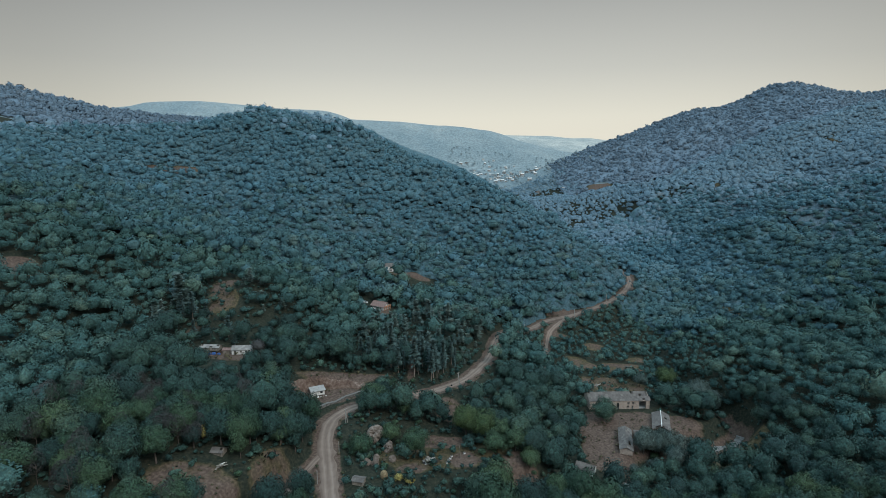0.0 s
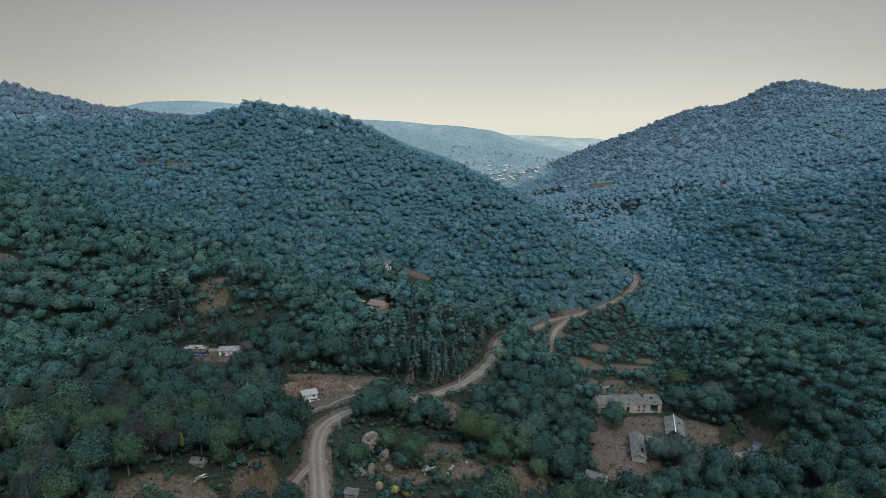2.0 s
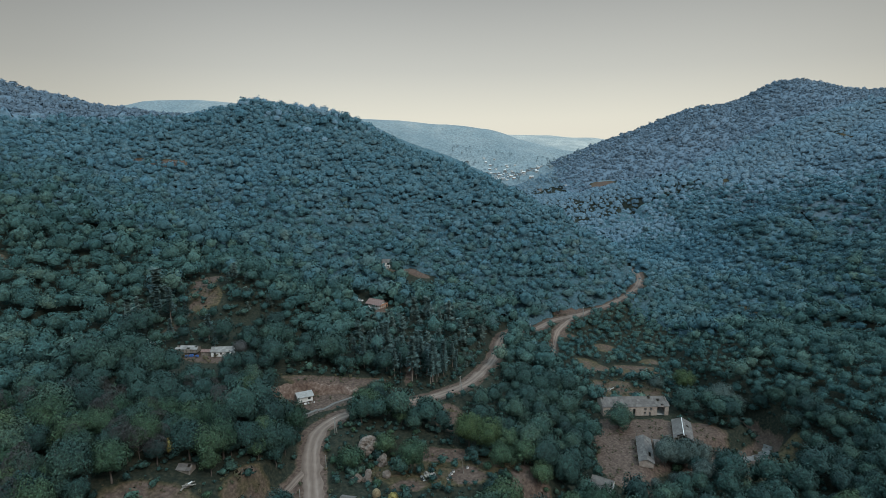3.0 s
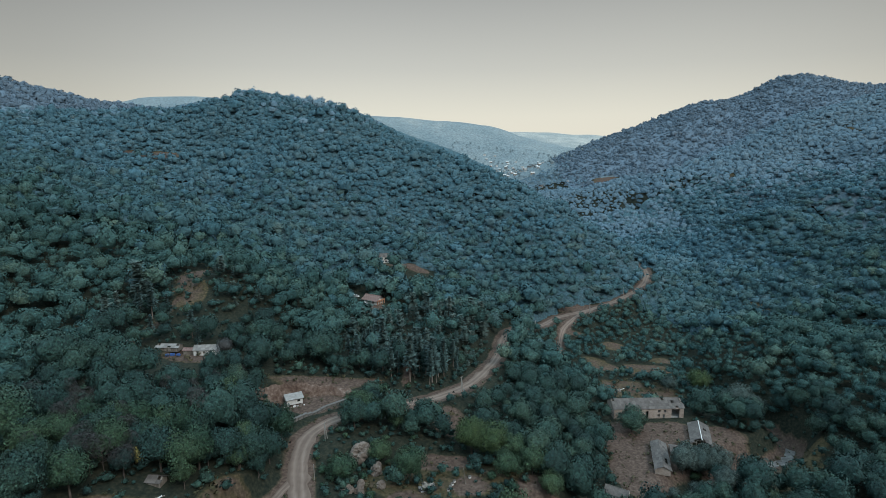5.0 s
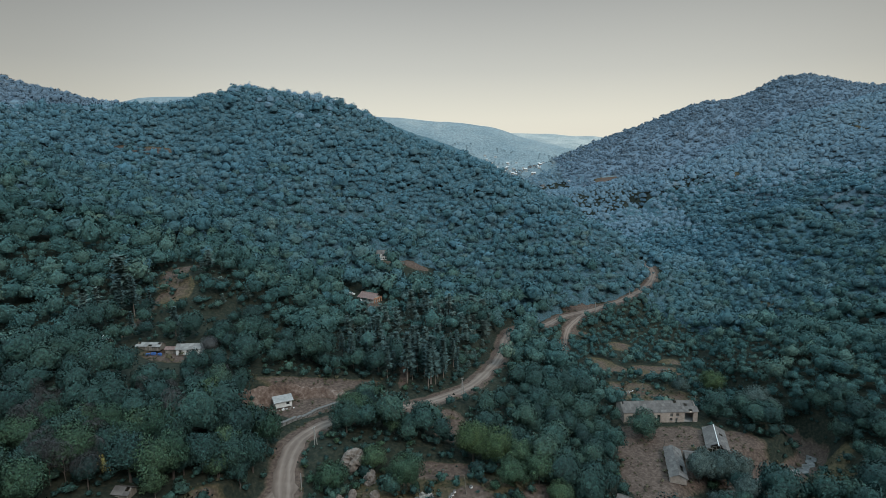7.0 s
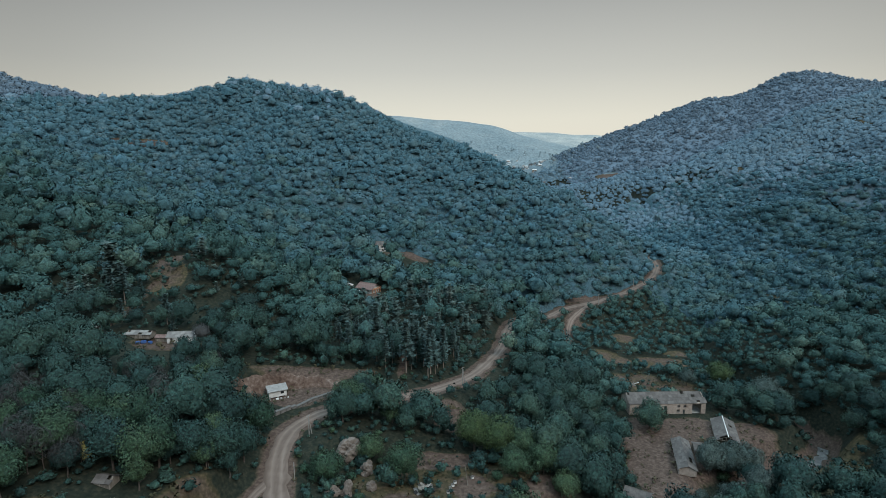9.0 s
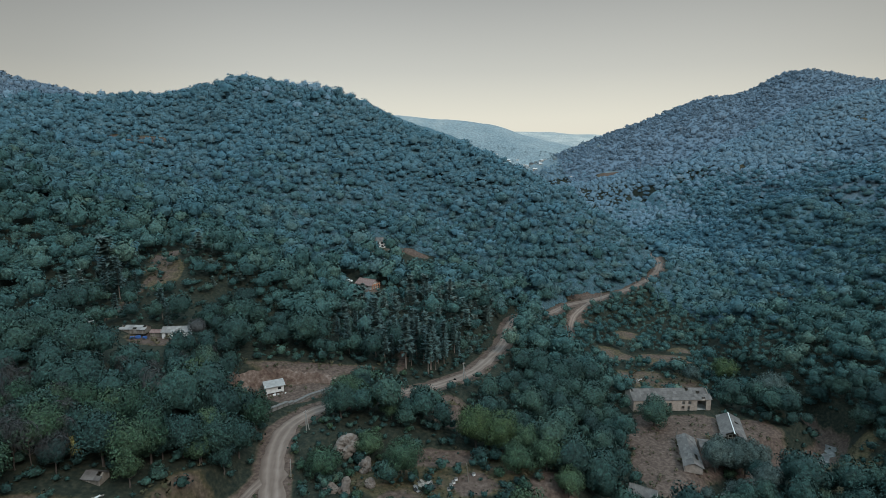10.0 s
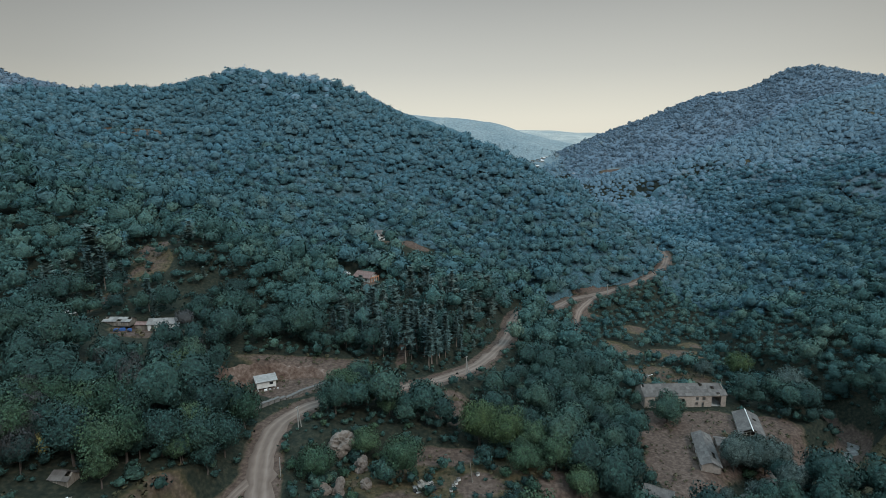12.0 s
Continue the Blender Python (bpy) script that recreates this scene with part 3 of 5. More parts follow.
# ---- trees ----
def card_crown(seed, cards, size, lobes=8, tall=1.0, low=-0.35, core=0.72, levels=1, slim=1.0, even=0.0, dome=0.0):
    """Triangles of a crown about 1 m in radius, standing on the origin: many small leaf sprays over a lobed mass, and a rough core within."""
    rng = np.random.RandomState(seed)
    cen = [np.array((0, 0, 0.82))]
    rad = [0.60]
    for k in range(lobes):
        a, e = 6.283 * (k + rng.uniform(-0.35, 0.35)) / lobes * 1.0, rng.uniform(-0.35, 1.1)
        d = rng.uniform(0.42, 0.62) * (1 - 0.35 * dome)
        cen.append(np.array((d * math.cos(a) * math.cos(e), d * math.sin(a) * math.cos(e), 0.80 + d * math.sin(e))))
        rad.append(rng.uniform(0.30, 0.46) * (1 + 0.3 * dome))
    cen, rad = np.array(cen), np.array(rad)
    pts, nor = [], []
    p_l = rad ** 2 / (rad ** 2).sum()
    while len(pts) < cards:
        k = rng.choice(len(rad), p=p_l)
        d = rng.normal(size=3)
        d /= np.linalg.norm(d)
        if d[2] < low:
            continue
        p = cen[k] + d * rad[k] * rng.uniform(0.93, 1.05)
        if ((np.linalg.norm(p - cen, axis=1) < rad * 0.88) & (np.arange(len(rad)) != k)).any():
            continue
        pts.append(p)
        nor.append(d)
    pts, nor = np.array(pts), np.array(nor) + rng.normal(0, 0.30, (cards, 3))
    nor /= np.linalg.norm(nor, axis=1)[:, None]
    t1 = np.cross(nor, rng.normal(size=(cards, 3)))
    t1 /= np.linalg.norm(t1, axis=1)[:, None]
    t2 = np.cross(nor, t1)
    s = size * rng.uniform(0.65, 1.3, (cards, 1))
    tri = np.stack([pts - t1 * s - t2 * s * slim * 0.6, pts + t1 * s * rng.uniform(0.7, 1.1, (cards, 1)) - t2 * s * slim * 0.5, pts + t2 * s * slim * 1.2 + nor * s * rng.uniform(-0.4, 0.3, (cards, 1))], 1)
    v = tri.reshape(-1, 3)
    f = np.arange(cards * 3).reshape(-1, 3)
    bm = bmesh.new()
    bmesh.ops.create_icosphere(bm, subdivisions=levels, radius=1)
    cv = np.array([x.co for x in bm.verts])
    cf = np.array([[x.index for x in q.verts] for q in bm.faces])
    if dome:
        cf = cf[cv[cf].mean(1)[:, 2] > -0.45]
    bm.free()
    reach = np.max(np.einsum("ij,kj->ik", cv, cen - (0, 0, 0.8)) + rad[None] * 0.9, axis=1)
    cv = cv * (reach * core * rng.uniform(0.88 - 0.16 * dome, 1.05 + 0.12 * dome, len(cv)))[:, None] + (0, 0, 0.8)
    soft_ = np.repeat(nor * 0.75 * (1 - 0.5 * dome) + (pts - (0, 0, 0.55)) * (0.7 + 0.5 * dome) + rng.normal(0, 0.22 * (1 - 0.6 * dome), (cards, 3)), 3, axis=0)
    soft_ = np.concatenate([soft_, (cv - (0, 0, 0.55)) * 0.8 + rng.normal(0, 0.3 * dome, cv.shape)])
    soft_ = soft_ / np.linalg.norm(soft_, axis=1)[:, None] * (1 - even) + np.array((0, 0, even))
    v, f = np.concatenate([v, cv]), np.concatenate([f, cf + len(v)])
    v[:, 2] = np.maximum(v[:, 2], 0.02) * tall
    return v, f, soft_ / np.linalg.norm(soft_, axis=1)[:, None]


def puff_crown(seed, lobes, levels, cards, size, low=-0.15, rough=0.05, lean=0.42, shag=0.22, even=0.12, wild=0.0):
    """Triangles of a broad crown about 1 m in radius: a billowing mass of overlapping boughs, closed above, with leaf sprays over it."""
    rng = np.random.RandomState(seed)
    cen, rad = [np.array((0.0, 0.0, 0.0))], [0.60 - 0.14 * wild]
    for k in range(lobes):
        f = (k + 0.5) / lobes
        a, up = 2.39996 * k + rng.uniform(-0.4, 0.4), 0.95 - 1.05 * f + rng.uniform(-0.12, 0.12)
        flat = math.sqrt(max(0.0, 1 - up * up))
        d = rng.uniform(0.48 - 0.06 * wild, 0.70 + 0.17 * wild)
        cen.append(np.array((d * flat * math.cos(a), d * flat * math.sin(a), d * up * 0.9)))
        rad.append(rng.uniform(0.24 - 0.06 * wild, 0.38 - 0.03 * wild))
    cen, rad = np.array(cen), np.array(rad)

    def skin(d):
        """How far the mass reaches along each direction, and which way it faces there."""
        along_ = d @ cen.T
        inside = along_ ** 2 - (cen ** 2).sum(1)[None] + rad[None] ** 2
        reach = np.where(inside > 0, along_ + np.sqrt(np.maximum(inside, 0)), 0)
        k = reach.argmax(1)
        far_ = reach.max(1)
        out = (d * far_[:, None] - cen[k]) / rad[k][:, None]
        return far_, out

    bm = bmesh.new()
    bmesh.ops.create_icosphere(bm, subdivisions=levels, radius=1)
    cv = np.array([x.co for x in bm.verts])
    cf = np.array([[x.index for x in q.verts] for q in bm.faces])
    bm.free()
    turn = rng.uniform(0, 6.283)
    c, n = math.cos(turn), math.sin(turn)
    cv = np.stack([cv[:, 0] * c - cv[:, 1] * n, cv[:, 0] * n + cv[:, 1] * c, cv[:, 2]], -1)
    cf = cf[cv[cf].mean(1)[:, 2] > -0.35]
    used, cf = np.unique(cf, return_inverse=True)
    cf, cv = cf.reshape(-1, 3), cv[used]
    far_, cn = skin(cv)
    core = cv * ((far_ - (far_ - 0.55) * 0.62 * wild) * (0.92 + rng.normal(0, rough * (1 - 0.5 * wild), len(cv))))[:, None]
    core_n = cn * (1 - lean) + cv * lean
    d = rng.normal(size=(cards * 4, 3))
    d /= np.linalg.norm(d, axis=1)[:, None]
    d = d[d[:, 2] > low][:cards]
    m = len(d)
    far_, out = skin(d)
    p = d * (far_ * rng.uniform(0.91 - 0.09 * wild, 1.05 + 0.07 * wild, m))[:, None]
    face = out + rng.normal(0, 0.22 + 0.16 * wild, (m, 3))
    face /= np.linalg.norm(face, axis=1)[:, None]
    t1 = np.cross(face, rng.normal(size=(m, 3)))
    t1 /= np.linalg.norm(t1, axis=1)[:, None]
    t2 = np.cross(face, t1)
    w = size * rng.uniform(0.6, 1.35, (m, 1))
    tri = np.stack([p - t1 * w - t2 * w * 0.6, p + t1 * w * rng.uniform(0.7, 1.1, (m, 1)) - t2 * w * 0.5, p + t2 * w * 1.1], 1).reshape(-1, 3)
    tri_n = np.repeat(out * (1 - lean) + d * lean + rng.normal(0, shag, (m, 3)), 3, axis=0)
    v = np.concatenate([tri, core]) + (0, 0, 0.85)
    f = np.concatenate([np.arange(m * 3).reshape(-1, 3), cf + m * 3])
    soft_ = np.concatenate([tri_n, core_n]) + (0, 0, even)
    v[:, 2] = np.maximum(v[:, 2], 0.02)
    return v, f, soft_ / np.linalg.norm(soft_, axis=1)[:, None]


def pine_crown(seed, whorls, boughs, leaf):
    """A pine's open, drooping whorls: about 1 m in radius, 4 m tall, bare below."""
    rng = np.random.RandomState(seed)
    tri = []
    for w in range(whorls):
        h = (w + rng.uniform(-0.3, 0.3)) / whorls
        wide = (1 - 0.78 * max(h, 0)) * rng.uniform(0.6, 1.1)
        for k in range(boughs):
            a = 6.283 * (k + rng.uniform(-0.5, 0.5)) / boughs
            long = wide * rng.uniform(0.5, 1.1)
            out, side = np.array((math.cos(a), math.sin(a), 0)), np.array((-math.sin(a), math.cos(a), 0))
            base = np.array((0, 0, 1.5 + 2.6 * h))
            for f in (0.35, 0.62, 0.9):
                p = base + out * long * f + (0, 0, 0.10 - 0.32 * long * f * f + rng.uniform(-0.06, 0.06))
                s = leaf * rng.uniform(0.7, 1.35) * (1.25 - 0.5 * f)
                tri.append([p - out * s + side * s * rng.uniform(0.5, 0.9) + (0, 0, rng.uniform(-0.5, 0.5) * s), p - out * s * 0.7 - side * s * rng.uniform(0.5, 0.9) + (0, 0, rng.uniform(-0.6, 0.3) * s), p + out * s + (0, 0, rng.uniform(-0.7, 0.9) * s)])
    v = np.array(tri).reshape(-1, 3)
    soft_ = v * (1, 1, 0) * 1.0 + (0, 0, 0.8)
    return v, np.arange(len(v)).reshape(-1, 3), soft_ / np.linalg.norm(soft_, axis=1)[:, None]


def tri_mesh(name, v, f, mat, tint=None, soft_=None):
    me = bpy.data.meshes.new(name)
    me.vertices.add(len(v))
    me.vertices.foreach_set("co", np.ascontiguousarray(v, dtype=np.float32).ravel())
    me.loops.add(f.size)
    me.polygons.add(len(f))
    me.loops.foreach_set("vertex_index", np.ascontiguousarray(f, dtype=np.int32).ravel())
    me.polygons.foreach_set("loop_start", np.arange(0, f.size, 3, dtype=np.int32))
    if tint is not None:
        me.attributes.new("tint", "FLOAT", "POINT").data.foreach_set("value", tint.astype(np.float32))
    me.materials.append(mat)
    me.update()
    if soft_ is not None:
        # leaves shade as one rounded mass
        me.polygons.foreach_set("use_smooth", np.ones(len(f), dtype=bool))
        me.normals_split_custom_set_from_vertices(soft_)
    return me


def trunk_mesh(seed, tall, thick, limbs=5, reach=0.5):
    """A tapered, slightly bent trunk with limbs, reaching up into the crown."""
    rng = np.random.RandomState(seed)
    vs, fs = [], []

    def limb(p, q, r0, r1, n=3):
        p, q = np.array(p, float), np.array(q, float)
        axis = (q - p) / np.linalg.norm(q - p)
        u = np.cross(axis, (0.3, 0.9, 0.1))
        u /= np.linalg.norm(u)
        w = np.cross(axis, u)
        sides = 6
        base = sum(len(a) for a in vs)
        ring = []
        for k in range(n + 1):
            c = p + (q - p) * k / n + (rng.normal(0, r0 * 0.5, 3) if 0 < k < n else 0)
            r = r0 + (r1 - r0) * k / n
            ring += [c + (u * math.cos(a) + w * math.sin(a)) * r for a in np.arange(sides) * 6.2832 / sides]
        vs.append(np.array(ring))
        for k in range(n):
            for s in range(sides):
                a, b = base + k * sides + s, base + k * sides + (s + 1) % sides
                fs.extend([(a, b, b + sides), (a, b + sides, a + sides)])

    limb((0, 0, -1.2), (0, 0, tall), thick, thick * 0.35, 4)
    for k in range(limbs):
        a, h = 6.283 * k / limbs + rng.uniform(-0.4, 0.4), tall * rng.uniform(0.45, 0.85)
        limb((0, 0, h), (reach * tall * math.cos(a), reach * tall * math.sin(a), h + tall * rng.uniform(0.2, 0.42)), thick * 0.45, thick * 0.12, 2)
    return np.concatenate(vs), np.array(fs)


def make_tree(name, label, crown, crown_mat, trunk, crown_z, crown_r, crown_tall, category="tree", group="", bark=mat_bark):
    root = tagged(new(name), label, category, group)
    root.empty_display_size = 0.5
    if trunk is not None:
        t = new("trunk", tri_mesh("trunk", *trunk, bark))
        t.parent = root
    v, f, soft_ = crown
    v = v * np.array((crown_r, crown_r, crown_tall)) + (0, 0, crown_z)
    c = new("crown", tri_mesh("crown", v, f, crown_mat, None, soft_))
    c.parent = root
    return root


def ground_z(x, y):
    return float(height(x, y))


def plant(kinds, spots, rng, sizes):
    """Copies of the kinds in turn on the spots; the models themselves take the first ones."""
    used = [False] * len(kinds)
    for (x, y), s in zip(spots, sizes):
        k = rng.randint(len(kinds))
        m = pose(x, y, ground_z(x, y), 0, 0, rng.uniform(0, 360)) @ Matrix.Diagonal((s, s, s * rng.uniform(0.9, 1.15), 1))
        if used[k]:
            copy_thing(kinds[k], m @ Matrix.Diagonal((*(1 / v for v in kinds[k].scale), 1)))
        else:
            kinds[k].matrix_basis, used[k] = m, True
    for k, u in zip(kinds, used):
        if not u:
            for o in (*k.children, k):
                bpy.data.objects.remove(o)


def scatter(name, label, templates, x, y, size, tall, mat, seed, lift=0.0, category="woodland"):
    """Woods too many to count: crowns on the slope, joined into one object."""
    rng = np.random.RandomState(seed)
    if len(x) == 0:
        return
    z = height(x, y)
    kind = rng.randint(len(templates), size=len(x))
    tilt = np.stack([height(x - 4, y) - height(x + 4, y), height(x, y - 4) - height(x, y + 4)], -1) / 8
    vs, fs, ts, ns, base = [], [], [], [], 0
    for k, (v, f, n) in enumerate(templates):
        pick = np.where(kind == k)[0]
        if len(pick) == 0:
            continue
        a = rng.uniform(0, 6.283, len(pick))
        c, s = np.cos(a)[:, None], np.sin(a)[:, None]
        r, h = size[pick][:, None], (size[pick] * tall[pick])[:, None]
        wide = rng.uniform(0.78, 1.2, len(pick))[:, None]
        px = (v[None, :, 0] * wide * c - v[None, :, 1] * s) * r + x[pick][:, None]
        py = (v[None, :, 0] * wide * s + v[None, :, 1] * c) * r + y[pick][:, None]
        pz = v[None, :, 2] * h + z[pick][:, None] + lift * size[pick][:, None]
        vs.append(np.stack([px, py, pz], -1).reshape(-1, 3))
        fs.append((f[None] + (np.arange(len(pick)) * len(v))[:, None, None]).reshape(-1, 3) + base)
        turned = np.stack([n[None, :, 0] * c - n[None, :, 1] * s, n[None, :, 0] * s + n[None, :, 1] * c, np.repeat(n[None, :, 2], len(pick), 0)], -1)
        turned[..., :2] += 0.8 * tilt[pick][:, None]     # a wood's mass follows the slope
        ns.append((turned / np.linalg.norm(turned, axis=-1)[..., None]).reshape(-1, 3))
        ts.append(np.repeat(rng.beta(2.2, 2.6, len(pick)), len(v)))
        base += len(pick) * len(v)
    me = tri_mesh(name, np.concatenate(vs), np.concatenate(fs), mat, np.concatenate(ts), np.concatenate(ns))
    return tagged(new(name, me), label, category, kind="stuff")


def jittered(x0, x1, y0, y1, step, seed):
    rng = np.random.RandomState(seed)
    gx, gy = np.meshgrid(np.arange(x0, x1, step), np.arange(y0, y1, step * 0.9))
    gx = gx + (np.arange(gx.shape[0]) % 2)[:, None] * step * 0.5
    return (gx + rng.uniform(-0.42, 0.42, gx.shape) * step).ravel(), (gy + rng.uniform(-0.42, 0.42, gy.shape) * step).ravel()


NEAR_X, NEAR_Y = (-150, 190), (150, 300)     # the stretch whose trees stand singly


def is_near(x, y):
    return (x > NEAR_X[0]) & (x < NEAR_X[1]) & (y > NEAR_Y[0]) & (y < NEAR_Y[1])


# plots that buildings stand on, drawn out towards the camera so no tree hides them: centre and half-sizes
PLOTS = ((101, 289, 22, 13), (116, 268, 11, 20), (92, 250, 9, 18), (102, 259, 6, 6), (63, 221, 9, 11), (-106, 257, 10, 17), (-121, 260, 9, 13), (-42, 364, 7, 12), (-43, 430, 7, 11), (-20, 421, 14, 13),
         (-61, 245, 11, 15), (-46, 262, 14, 8), (-140, 269, 6, 12), (-53, 374, 5, 9), (-117, 178, 4, 5), (-81, 179, 5, 6), (-32, 186, 4, 5))


def is_plot(x, y):
    return np.any([(np.abs(x - a) < c) & (np.abs(y - b) < d) for a, b, c, d in PLOTS], axis=0)


def veils_road(x, y):
    """Just below the road on the camera's side, kept free of trees so the road stays in view."""
    r = along(x, y, ROAD)[0]
    return (r < np.where(x < 34, 15, 8)) & (along(x, y + 4, ROAD)[0] < r) & (x > -20) & ~((x > 30) & (x < 60) & (y < 384))


def is_scrub(x, y):
    """The old fields along the stream beyond the farm, and the thin slope over the hut."""
    a = (np.hypot((x - 120) / 68, (y - 378) / 82) < 1) & (y < np.interp(x, ROAD[9:28, 0], ROAD[9:28, 1]) - 2)
    b = np.hypot((x + 36) / 36, (y - 268) / 11) < 1
    return a | b


def is_pines(x, y):
    a = (np.hypot((x - 4) / 58, (y - 316) / 44) < 1) & (x < np.interp(y, ROAD[9:19, 1], ROAD[9:19, 0]) - 3)
    b = np.hypot((x + 128) / 38, (y - 300) / 30) < 1
    return a | b


fine = [puff_crown(30 + k, 15, 1, 260, 0.074, lean=0.42, shag=0.22, wild=0.4) for k in range(8)]
mid = [puff_crown(40 + k, 14, 1, 140, 0.105, even=0.2, wild=0.3) for k in range(8)]
small = [puff_crown(60 + k, 11, 1, 56, 0.13, even=0.3, shag=0.16, wild=0.15) for k in range(8)]
# upturned normals flatten the far crowns' shading, as haze would
soft_top = [puff_crown(65 + k, 9, 1, 40, 0.14, even=1.3, shag=0.07, wild=0.1) for k in range(7)]
tiny = [puff_crown(80 + k, 8, 1, 14, 0.25, rough=0.12, even=0.7) for k in range(6)]


def sight_net():
    """The land on a coarse net, and the slope of sight to it from about the camera's start: what lies under the sight
    line of nearer land is out of view, and its trees are left out.
    """
    turn, reach = np.linspace(-0.86, 0.86, 260), np.geomspace(140, 2600, 240)
    a, r = np.meshgrid(turn, reach)
    rise = (height(r * np.sin(a), 20 + r * np.cos(a)) - 150) / r
    top = np.maximum.accumulate(rise + 3 / r, axis=0)
    return turn, np.log(reach), top


SIGHT = sight_net()


def in_view(x, y):
    turn, reach, top = SIGHT
    a, r = np.arctan2(x, y - 20), np.hypot(x, y - 20)
    i = np.clip(np.searchsorted(turn, a), 0, len(turn) - 1)
    j = np.clip(np.searchsorted(reach, np.log(np.maximum(r - 12, 1))) - 1, 0, len(reach) - 1)
    return (height(x, y) + 20 - 150) / r > top[j, i]


def plant_woods():
    low, high = jittered(-640, 330, 150, 420, 5.3, 11), jittered(-640, 330, 420, 830, 4.5, 10)
    x, y = np.concatenate([low[0], high[0]]), np.concatenate([low[1], high[1]])
    clear, _ = openness(x, y)
    rng = np.random.RandomState(12)
    keep = rng.uniform(size=len(x)) > clear * np.where(y > 450, 0.7, 1.5)
    crest = np.array(CREST_HILL)
    keep &= (y < np.interp(x, crest[:, 0], crest[:, 1], right=830) + 40)
    keep &= ~is_near(x, y) & ~is_plot(x, y) & ~veils_road(x, y)
    keep &= (np.abs(x) < 0.82 * y + 25) & in_view(x, y)
    scrub, pines = is_scrub(x, y), is_pines(x, y)
    broad = keep & ~scrub & ~(pines & (rng.uniform(size=len(x)) < 0.75))
    size = rng.gamma(8, 1 / 8, len(x)) * np.where(y < 420, 3.8, 3.3)
    tall = rng.uniform(0.8, 1.35, len(x)) * np.where(y < 420, 1.0, 0.92)
    # distance picks the painted haze; the sides stay darker, after the lens's vignette
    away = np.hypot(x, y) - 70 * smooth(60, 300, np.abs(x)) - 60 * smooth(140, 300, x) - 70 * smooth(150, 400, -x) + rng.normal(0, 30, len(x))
    for part_, tem, mat, seed in ((broad & (away < 350), fine, mat_lit_leaf, 21), (broad & (away >= 350) & (away < 395), mid, mat_lit_leaf, 29), (broad & (away >= 395) & (away < 500), mid, mat_half_haze_leaf, 22),
                                  (broad & (away >= 500) & (away < 700), small, mat_haze_leaf, 36), (broad & (away >= 700), soft_top, mat_pale_haze_leaf, 23)):
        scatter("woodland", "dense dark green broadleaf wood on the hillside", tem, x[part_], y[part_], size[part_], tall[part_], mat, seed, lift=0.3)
    keep &= ~veils_road(x, y)
    pick = keep & pines & (rng.uniform(size=len(x)) < np.where(x < -80, 0.3, 0.7)) & (along(x, y, ROAD)[0] > 8)
    pine = [pine_crown(90 + k, 6, 6, 0.36) for k in range(5)]
    scatter("pine_wood", "dark slender pines with thin crowns on the slope", pine, x[pick], y[pick], size[pick] * 0.72, tall[pick] * 0.8, mat_pine, 24, category="pine wood")
    x, y = jittered(40, 200, 290, 470, 3.6, 13)
    clear, _ = openness(x, y)
    rng = np.random.RandomState(14)
    keep = is_scrub(x, y) & ~is_near(x, y) & (rng.uniform(size=len(x)) > clear * 1.4) & (rng.uniform(size=len(x)) < 0.95)
    size, tall = rng.gamma(4, 1 / 4, len(x)) * 1.65, rng.uniform(0.9, 1.4, len(x))
    scatter("scrub", "grey-green thorn scrub over old fields", mid, x[keep], y[keep], size[keep], tall[keep], mat_lit_leaf, 25, category="scrub")
    # the other side of the valley and the spur behind it
    x, y = jittered(330, 1050, 250, 1250, 5.5, 15)
    clear, _ = openness(x, y)
    rng = np.random.RandomState(16)
    keep = (rng.uniform(size=len(x)) > clear * 0.65) & (np.abs(x) < 0.82 * y + 25) & (y < 1180) & in_view(x, y)
    size, tall = rng.gamma(8, 1 / 8, len(x)) * 3.9, rng.uniform(0.75, 1.1, len(x))
    crest = np.array(CREST_SPUR[::-1])
    keep &= y < np.interp(x, crest[:, 0], crest[:, 1], left=1180) + 90
    # painted haze by distance again, starting farther out to keep this side dark
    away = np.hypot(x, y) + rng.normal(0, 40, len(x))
    for part_, tem, mat, seed in ((keep & (away < 480), fine, mat_lit_leaf, 28), (keep & (away >= 480) & (away < 610), mid, mat_lit_leaf, 35), (keep & (away >= 610) & (away < 770), mid, mat_half_haze_leaf, 30),
                                  (keep & (away >= 770) & (away < 970), small, mat_haze_leaf, 26), (keep & (away >= 970), soft_top, mat_pale_haze_leaf, 38)):
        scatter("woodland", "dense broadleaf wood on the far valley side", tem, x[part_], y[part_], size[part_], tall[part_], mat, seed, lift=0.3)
    x, y = jittered(60, 340, 830, 1560, 7.5, 17)
    clear, _ = openness(x, y)
    rng = np.random.RandomState(18)
    keep = (rng.uniform(size=len(x)) > np.maximum(clear, 0.15)) & in_view(x, y)
    keep &= (y < 1150) | (rng.uniform(size=len(x)) < 0.7)
    size, tall = rng.gamma(9, 1 / 9, len(x)) * 4.3, rng.uniform(0.75, 1.05, len(x))
    scatter("woodland", "broadleaf wood along the valley floor", soft_top, x[keep], y[keep], size[keep], tall[keep], mat_pale_haze_leaf, 27)
    x, y = jittered(20, 640, 1560, 2550, 15, 191)
    rng = np.random.RandomState(192)
    keep = (x > 0.01 * y) & (x < 0.27 * y) & (rng.uniform(size=len(x)) < 0.26) & in_view(x, y)
    scatter("distant_woodland", "hazy garden trees among the town's houses", tiny, x[keep], y[keep], rng.gamma(6, 1 / 6, keep.sum()) * 4.2, rng.uniform(0.8, 1.3, keep.sum()), mat_haze_garden, 193, category="woodland")
